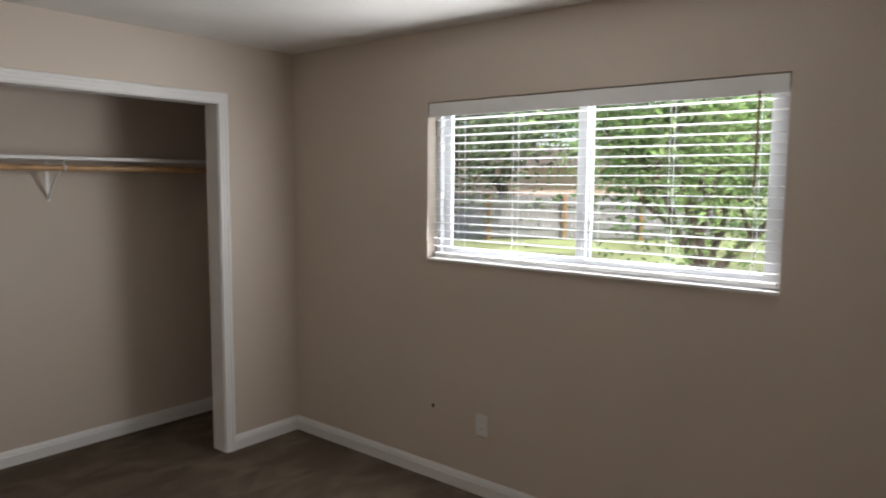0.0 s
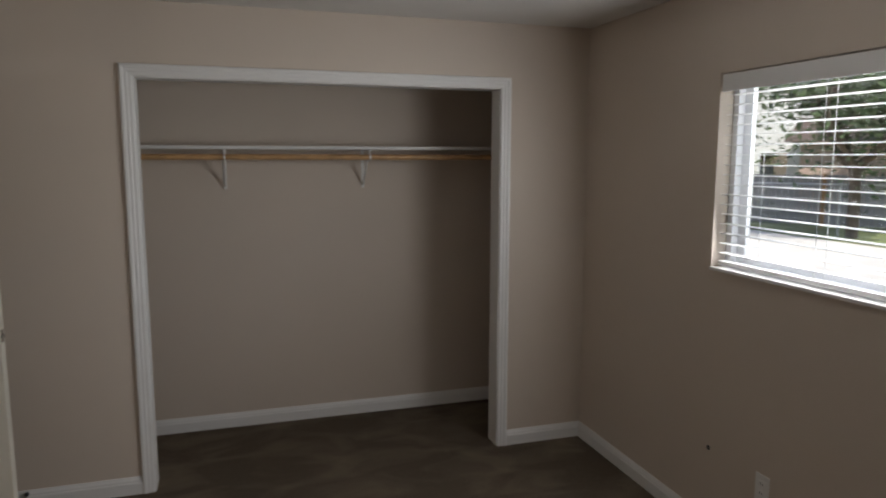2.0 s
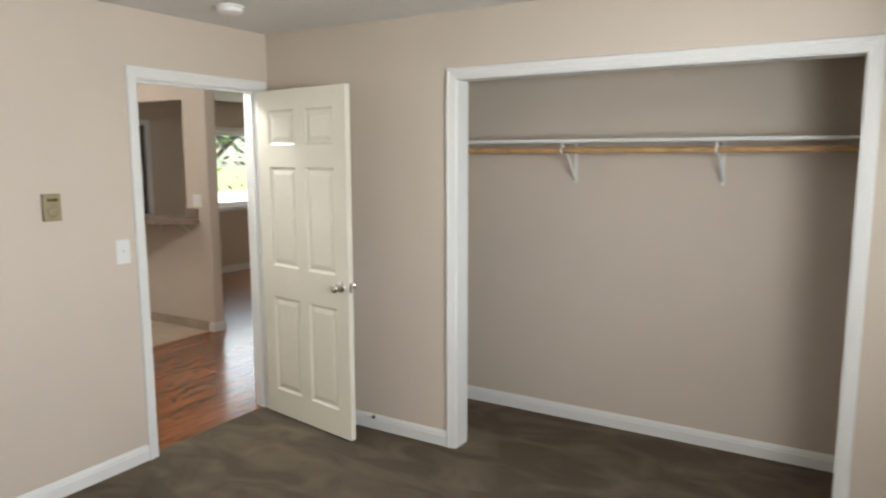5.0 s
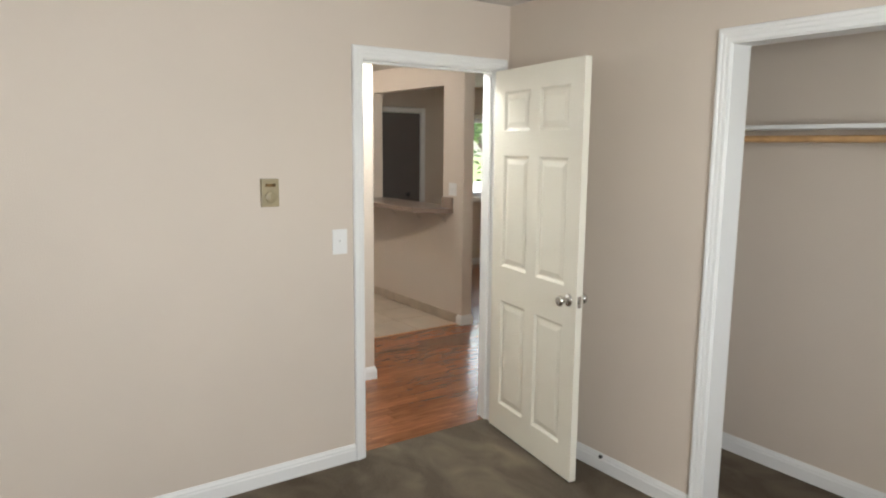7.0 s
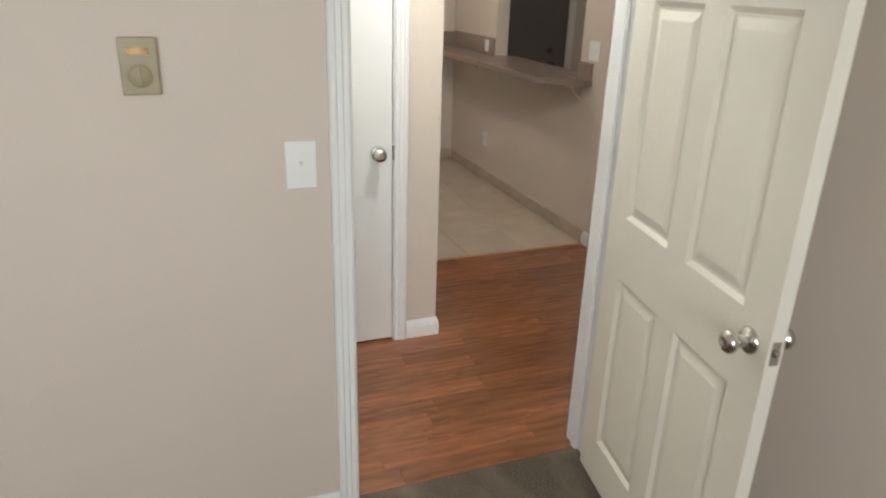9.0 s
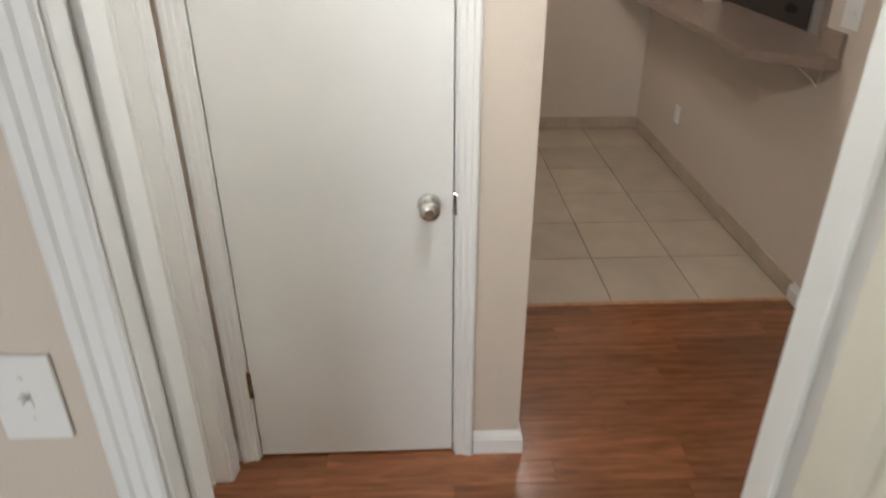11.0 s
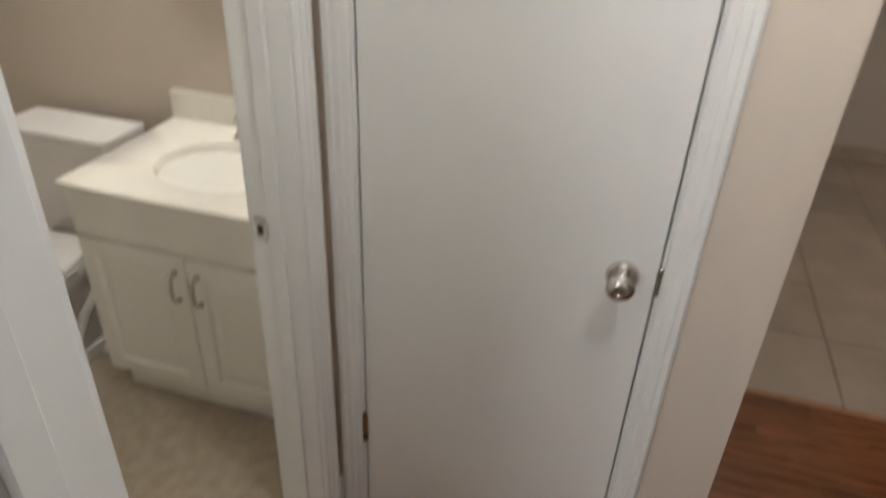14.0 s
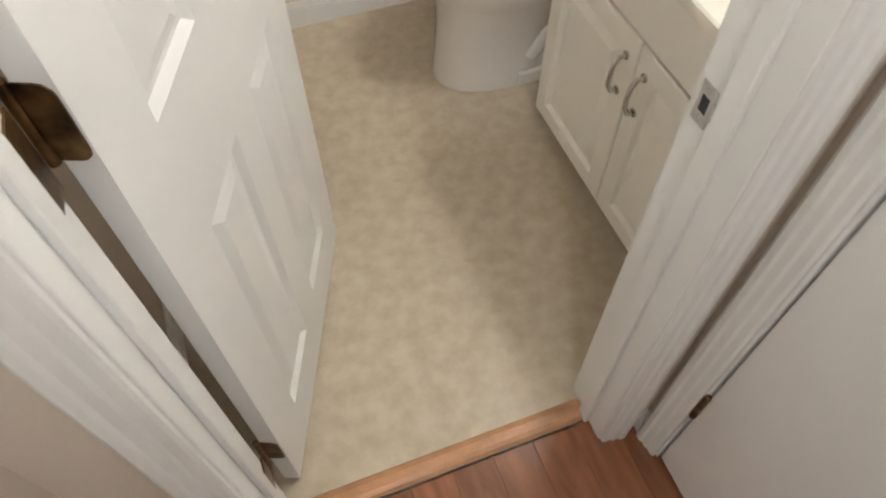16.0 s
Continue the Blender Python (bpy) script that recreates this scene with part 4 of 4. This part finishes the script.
_m = empty("medicine_cabinet", pose(XV + 0.0005, -1.83, 1.575))
tagged(_m, "mirrored medicine cabinet with a white frame", "mirror")
w, h = 0.36, 0.60
part("case", cube(0, 0.018, -w / 2, w / 2, -h / 2, h / 2), TRIM, _m)
bm = bmesh.new()
for a in ((-w / 2, w / 2, -h / 2, -h / 2 + 0.022), (-w / 2, w / 2, h / 2 - 0.022, h / 2), (-w / 2, -w / 2 + 0.022, -h / 2 + 0.022, h / 2 - 0.022), (w / 2 - 0.022, w / 2, -h / 2 + 0.022, h / 2 - 0.022)):
    box(bm, 0.0183, 0.030, *a)
part("frame", bm, TRIM, _m, "white frame of the mirror")
part("mirror_glass", cube(0.0183, 0.022, -w / 2 + 0.022, w / 2 - 0.022, -h / 2 + 0.022, h / 2 - 0.022), MIRROR, _m, "clear mirror glass")

_v = empty("vanity_light", pose(XV + 0.0005, -1.895, 2.06))
tagged(_v, "lit three-shade brushed nickel vanity light above the mirror", "wall lamp")
part("backplate", cube(0, 0.022, -0.09, 0.09, -0.05, 0.05, 0.006, 3), CHROME, _v)
part("crossbar", tube(bmesh.new(), [(0.045, -0.20, 0.0), (0.045, 0.20, 0.0)], 0.010, 10), CHROME, _v, "", True)
part("stem", tube(bmesh.new(), [(0.02, 0, 0), (0.045, 0, 0)], 0.012, 10), CHROME, _v, "", True)
for y in (-0.155, 0.0, 0.155):
    a = part("arm", tube(bmesh.new(), [(0.045, y, 0.0), (0.05, y, 0.045), (0.075, y, 0.075), (0.10, y, 0.065), (0.11, y, 0.03), (0.11, y, -0.03)], 0.0065, 10), CHROME, _v, "curved nickel arm", True)
    part("socket_cup", lathe(bmesh.new(), [(0, -0.02), (0.020, -0.022), (0.024, -0.05), (0.024, -0.055)], pose(0.11, y, 0), 16), CHROME, a, "", True)
    s = part("shade", lathe(bmesh.new(), [(0.026, -0.050), (0.046, -0.062), (0.054, -0.10), (0.060, -0.19), (0.058, -0.19), (0.052, -0.10), (0.044, -0.064), (0.024, -0.052)], pose(0.11, y, 0)), SHADE, a, "lit frosted glass shade", True)
    s.visible_shadow = False

_tb = empty("towel_bar", pose(-0.1205, -2.30, 1.50))
tagged(_tb, "brushed nickel towel bar on the bathroom wall", "towel bar")
part("bar", tube(bmesh.new(), [(-0.06, -0.29, 0), (-0.06, 0.29, 0)], 0.009, 12), CHROME, _tb, "", True)
for y in (-0.29, 0.29):
    part("post", lathe(bmesh.new(), [(0, 0), (0.026, 0), (0.026, 0.008), (0.012, 0.014), (0.012, 0.072), (0, 0.074)], Matrix.Translation((0, y, 0)) @ Matrix.Rotation(radians(-90), 4, "Y"), 16), CHROME, _tb, "", True)

# ---- yard outside the windows ----
GRASS = mat("lawn", (0.28, 0.33, 0.14), 0.9, noise_scale=0.6, var=0.3, bump=0.6, bump_scale=40, second=(0.16, 0.17, 0.07))
CONCRETE = mat("patio_concrete", (0.72, 0.69, 0.65), 0.85, noise_scale=1.2, var=0.1, bump=0.2, bump_scale=60)
MULCH = mat("red_mulch", (0.26, 0.12, 0.08), 0.95, noise_scale=6, var=0.4, bump=0.8, bump_scale=50)
BOARD = mat("weathered_fence_board", (0.30, 0.29, 0.30), 0.85, noise_scale=5, var=0.25, bump=0.3, bump_scale=40)
POST = mat("cedar_post", (0.36, 0.20, 0.09), 0.8, noise_scale=6, var=0.2)
STUCCO = mat("peach_stucco", (0.62, 0.46, 0.38), 0.9, noise_scale=2, var=0.08, bump=0.3, bump_scale=80)
SIDING = mat("white_siding", (0.74, 0.74, 0.72), 0.6, noise_scale=2, var=0.04)
ROOF = mat("brown_shingles", (0.12, 0.09, 0.075), 0.9, noise_scale=12, var=0.3)
GALV = mat("galvanised_pipe", (0.55, 0.56, 0.57), 0.4, 0.8)
BARK = mat("bark", (0.10, 0.075, 0.055), 0.95, noise_scale=9, var=0.3, bump=0.8, bump_scale=30)


def leaf_material(name, a, b):
    m = mat(name, a, 0.6, noise_scale=0.8, second=b, var=0.2)
    nt = m.node_tree
    geo, hsv, mr = nt.nodes.new("ShaderNodeNewGeometry"), nt.nodes.new("ShaderNodeHueSaturation"), nt.nodes.new("ShaderNodeMapRange")
    ramp = [n for n in nt.nodes if n.type == "VALTORGB"][0]
    mr.inputs["To Min"].default_value, mr.inputs["To Max"].default_value = 0.5, 1.6
    nt.links.new(geo.outputs["Random Per Island"], mr.inputs["Value"])
    nt.links.new(mr.outputs["Result"], hsv.inputs["Value"])
    nt.links.new(ramp.outputs["Color"], hsv.inputs["Color"])
    p = nt.nodes["Principled BSDF"]
    nt.links.new(hsv.outputs["Color"], p.inputs["Base Color"])
    p.inputs["Subsurface Weight"].default_value = 0.0
    return m


LEAF_Y = leaf_material("yellow_green_leaves", (0.24, 0.35, 0.11), (0.10, 0.19, 0.06))
LEAF_D = leaf_material("dark_leaves", (0.11, 0.16, 0.07), (0.05, 0.08, 0.035))
LEAF_R = leaf_material("purple_leaves", (0.13, 0.04, 0.045), (0.05, 0.02, 0.02))

GZ = -0.18
slab("ground", -90, 140, -100, 130, GZ - 0.2, GZ, GRASS, "mown green lawn reaching to the distance", "ground")
slab("pavement", 3.93, 14.5, -2.6, 18.0, GZ, GZ + 0.03, CONCRETE, "bright sunlit concrete patio", "pavement")
slab("mulch_bed", 9.5, 15.2, -6.5, -2.25, GZ, GZ + 0.035, MULCH, "reddish mulch bed beside the patio", "ground", "stuff")


def tree(name, at, height, spread, material, n, leaf, label, trunk_h):
    root = empty(name, pose(*at))
    tagged(root, label, "tree")
    rng = random.Random(int(at[0] * 100 + at[1] * 7))
    bm = bmesh.new()
    tips = []

    def limb(p, d, length, r, depth):
        pts = [p]
        for k in range(4):
            d = (d + Vector((rng.uniform(-.25, .25), rng.uniform(-.25, .25), rng.uniform(-.05, .2)))).normalized()
            pts.append(pts[-1] + d * length / 4)
        for i in range(4):
            tube(bm, [pts[i], pts[i + 1]], r * (1 - 0.17 * i), 7)
        tips.append((pts[-1], length))
        tips.append((pts[2], length))
        if depth:
            for k in range(4):
                a = rng.uniform(0, 2 * math.pi)
                limb(pts[rng.choice((2, 3, 4))], (d + Vector((math.cos(a), math.sin(a), rng.uniform(-.1, .6))) * 0.9).normalized(), length * 0.66, r * 0.52, depth - 1)

    tube(bm, [(0, 0, 0), (0.03, 0.02, trunk_h * 0.5), (0, 0.05, trunk_h)], 0.045 * height * 0.5, 9)
    for k in range(5):
        a = 2 * math.pi * k / 5 + rng.uniform(-.3, .3)
        limb(Vector((0, 0.05, trunk_h * rng.uniform(0.75, 1.0))), Vector((math.cos(a) * spread, math.sin(a) * spread, 0.9)).normalized(), height * 0.36, 0.03 * height * 0.5, 2)
    part("trunk", bm, BARK, root)
    verts, faces = [], []
    for k in range(n):
        c, ln = rng.choice(tips)
        p = c + Vector((rng.gauss(0, 1), rng.gauss(0, 1), rng.gauss(0, 0.8))) * ln * 0.38
        if p.z < 0.25:
            continue
        u = Vector((rng.gauss(0, 1), rng.gauss(0, 1), rng.gauss(0, 0.6))).normalized()
        v = u.orthogonal().normalized()
        v = (Matrix.Rotation(rng.uniform(0, 6.28), 3, u) @ v)
        s = leaf * rng.uniform(0.6, 1.3)
        i = len(verts)
        w = u.cross(v) * 0.15
        verts += [p - u * s, p + (v * 0.42 + w) * s, p + u * s, p - (v * 0.42 - w) * s]
        faces += [(i, i + 1, i + 2, i + 3)]
    me = bpy.data.meshes.new("crown")
    me.from_pydata([tuple(q) for q in verts], [], faces)
    me.materials.append(material)
    ob = new("crown", me)
    ob.parent = root
    return root


tree("tree", (9.8, -0.6, GZ), 4.6, 1.3, LEAF_Y, 20000, 0.055, "leafy yellow-green small tree beside the patio", 0.7)
tree("tree", (19.5, 9.2, GZ), 8.5, 1.25, LEAF_D, 14000, 0.13, "large dark-leaved shade tree behind the fence", 2.0)
tree("tree", (15.6, 8.7, GZ), 6.0, 1.2, LEAF_D, 15000, 0.10, "tall dark tree behind the yard", 1.7)
tree("tree", (30.0, 0.5, GZ), 10.0, 1.2, LEAF_D, 7000, 0.2, "broad dark tree at the far end of the yard", 1.5)
tree("tree", (15.4, -2.6, GZ), 3.4, 1.1, LEAF_R, 4000, 0.085, "purple-leaved shrub tree in the mulch bed", 0.5)


def fence():
    root = empty("fence", pose(18.6, 9.0, GZ, 0, 0, 128))
    tagged(root, "weathered grey wooden board fence round the yard", "fence")
    first = None
    for k in range(95):
        x = -7 + k * 0.15
        if first is None:
            first = part("board", cube(0, 0.138, 0, 0.02, 0.05, 1.38), BOARD, root)
            ob = first
        else:
            ob = new("board", first.data)
            ob.parent = root
        ob.location = (x, 0, random.uniform(-0.02, 0.02))
    for z in (0.35, 1.05):
        part("rail", cube(-7, 7.25, 0.021, 0.06, z, z + 0.09), BOARD, root)
    for k in range(7):
        part("post", cube(-7.05 + k * 2.37, -6.95 + k * 2.37, 0.061, 0.16, 0, 1.42), POST, root, "orange-brown cedar post")
    return root


fence()
_r = empty("pipe_rail", pose(16.4, 8.2, GZ, 0, 0, 128))
tagged(_r, "thin galvanised chain-link rail before the wooden fence", "railing")
part("top_rail", tube(bmesh.new(), [(-6, 0, 1.22), (6, 0, 1.22)], 0.022, 8), GALV, _r)
for k in range(6):
    part("pipe_post", tube(bmesh.new(), [(-6 + k * 2.4, 0, 0), (-6 + k * 2.4, 0, 1.26)], 0.026, 8), GALV, _r)


def house(at, w, d, h, wallm, label, rise=1.8):
    root = empty("house", pose(*at))
    tagged(root, label, "house")
    part("wall", cube(-w / 2, w / 2, -d / 2, d / 2, 0, h), wallm, root)
    bm = bmesh.new()
    o = 0.5
    a = [bm.verts.new(c) for c in ((-w / 2 - o, -d / 2 - o, h), (w / 2 + o, -d / 2 - o, h), (w / 2 + o, 0, h + rise), (-w / 2 - o, 0, h + rise), (-w / 2 - o, d / 2 + o, h), (w / 2 + o, d / 2 + o, h))]
    for f in ((0, 1, 2, 3), (3, 2, 5, 4), (0, 3, 4), (1, 5, 2), (0, 4, 5, 1)):
        bm.faces.new([a[i] for i in f])
    part("roof", bm, ROOF, root)
    for x in (-w / 4, w / 4):
        win = part("window", cube(x - 0.6, x + 0.6, -d / 2 - 0.04, -d / 2 + 0.0, 0.9, 2.1), FRAMEW, root)
        part("pane", cube(x - 0.52, x + 0.52, -d / 2 - 0.05, -d / 2 - 0.041, 0.98, 2.02), MIRROR, win)
    return root


house((27.5, 14.0, GZ, 0, 0, 128), 11, 7, 2.4, STUCCO, "low peach stucco house behind the fence", 1.0)
house((24.5, 24.5, GZ, 0, 0, -38.3), 9, 7, 5.6, SIDING, "white sided house with a brown gable roof", 2.2)
tree("tree", (-12.5, 7.5, GZ), 5.0, 1.2, LEAF_Y, 5000, 0.11, "green tree outside the living room window", 1.2)
tree("tree", (-17.0, 13.5, GZ), 7.0, 1.2, LEAF_D, 5000, 0.15, "dark tree across the street", 1.6)
slab("road", -24, -13.5, -40, 60, GZ, GZ + 0.02, CONCRETE, "pale sunlit street outside the living room", "road")

# ---- floor pieces ----
_base = slab("floor_wood", XF - 0.13, -0.055, YB - 0.051, YE, -0.10, -0.013, GROUT, "cherry-toned laminate plank floor", "floor")


def plank(x0, x1, y0, y1, top=0.0, depth=0.012, e=0.0006, verts=None, faces=None):
    i = len(verts)
    verts += [(x0, y0, top - depth), (x1, y0, top - depth), (x1, y1, top - depth), (x0, y1, top - depth), (x0, y0, top - e), (x1, y0, top - e), (x1, y1, top - e), (x0, y1, top - e), (x0 + e, y0 + e, top), (x1 - e, y0 + e, top), (x1 - e, y1 - e, top), (x0 + e, y1 - e, top)]
    for a, b in ((0, 4), (4, 8)):
        for k in range(4):
            faces.append((i + a + k, i + a + (k + 1) % 4, i + b + (k + 1) % 4, i + b + k))
    faces.append((i + 8, i + 9, i + 10, i + 11))


rng = random.Random(5)
fv, ff = [], []
PITCH = 0.095
x = -0.0565
while x > XF + 0.002:
    xa = max(x - PITCH, XF + 0.001)
    lo = YB - 0.0505 if x > XL + 0.02 else YD + 0.0005
    if xa < XT - 0.007:
        lo = YC + 0.1105
    y = lo
    off = rng.uniform(0.15, 0.75)
    while y < YE - 0.002:
        yb = min(YE - 0.001, y + (off if y == lo else rng.choice((0.45, 0.6, 0.75, 0.9))))
        if YE - yb < 0.1:
            yb = YE - 0.001
        near = x > XT and y < 1.6
        # boards end at the walls, jambs and counter wall that stand on them
        v, f = [], []
        x1 = x - 0.0003
        if not (near and xa < XP and y < YC + 0.111 < yb):
            plank(xa + 0.0003, x1, y + 0.0003, yb - 0.0003, verts=v if near else fv, faces=f if near else ff)
            if near:
                me = bpy.data.meshes.new("plank")
                me.from_pydata(v, [], f)
                me.materials.append(LAMINATE)
                ob = new("plank", me)
                ob.parent = _base
        else:
            plank(xa + 0.0003, x1, y + 0.0003, yb - 0.0003, verts=fv, faces=ff)
        y = yb
    x -= PITCH
me = bpy.data.meshes.new("far_planks")
me.from_pydata(fv, [], ff)
me.materials.append(LAMINATE)
ob = new("far_planks", me)
ob.parent = _base
tagged(ob, kind="stuff")

_tb2 = slab("floor_tile", XF - 0.13, XT, YD, YC, -0.0125, -0.004, GROUT, "beige ceramic tile floor with dark grout", "floor")
T = 0.409
gx, gy = XT, 0.275 - 2 * T
kx = 0
while gx - kx * T > XF:
    xb = gx - kx * T
    xa = max(xb - T, XF)
    for ky in range(5):
        ya, yb = max(gy + ky * T, YD), min(gy + (ky + 1) * T, YC)
        if yb - ya < 0.02 or xb - xa < 0.002:
            continue
        v, f = [], []
        g = 0.003
        plank(xa + g, xb - g, ya + g, yb - g, 0.001 + rng.uniform(-0.0006, 0.0006), 0.006, 0.002, v, f)
        me = bpy.data.meshes.new("tile")
        me.from_pydata(v, [], f)
        me.materials.append(TILE)
        ob = new("tile", me)
        ob.parent = _tb2
    kx += 1

_sk = empty("tile_skirting")
tagged(_sk, "beige ceramic skirting tiles along the dining walls", "skirting", kind="structure")
k = 0
while XT + 0.011 - k * T > XF + 0.02:
    b = XT + 0.011 - k * T
    part("skirting_tile", cube(max(b - T + 0.003, XF + 0.010), b, YC - 0.009, YC - 0.0005, 0.002, 0.092, 0.002, 1), TILEB, _sk)
    k += 1
for k in range(4):
    a = YD + 0.001 + k * T
    part("skirting_tile", cube(XF + 0.0005, XF + 0.009, a, min(a + T - 0.003, YC - 0.010), 0.002, 0.092, 0.002, 1), TILEB, _sk)
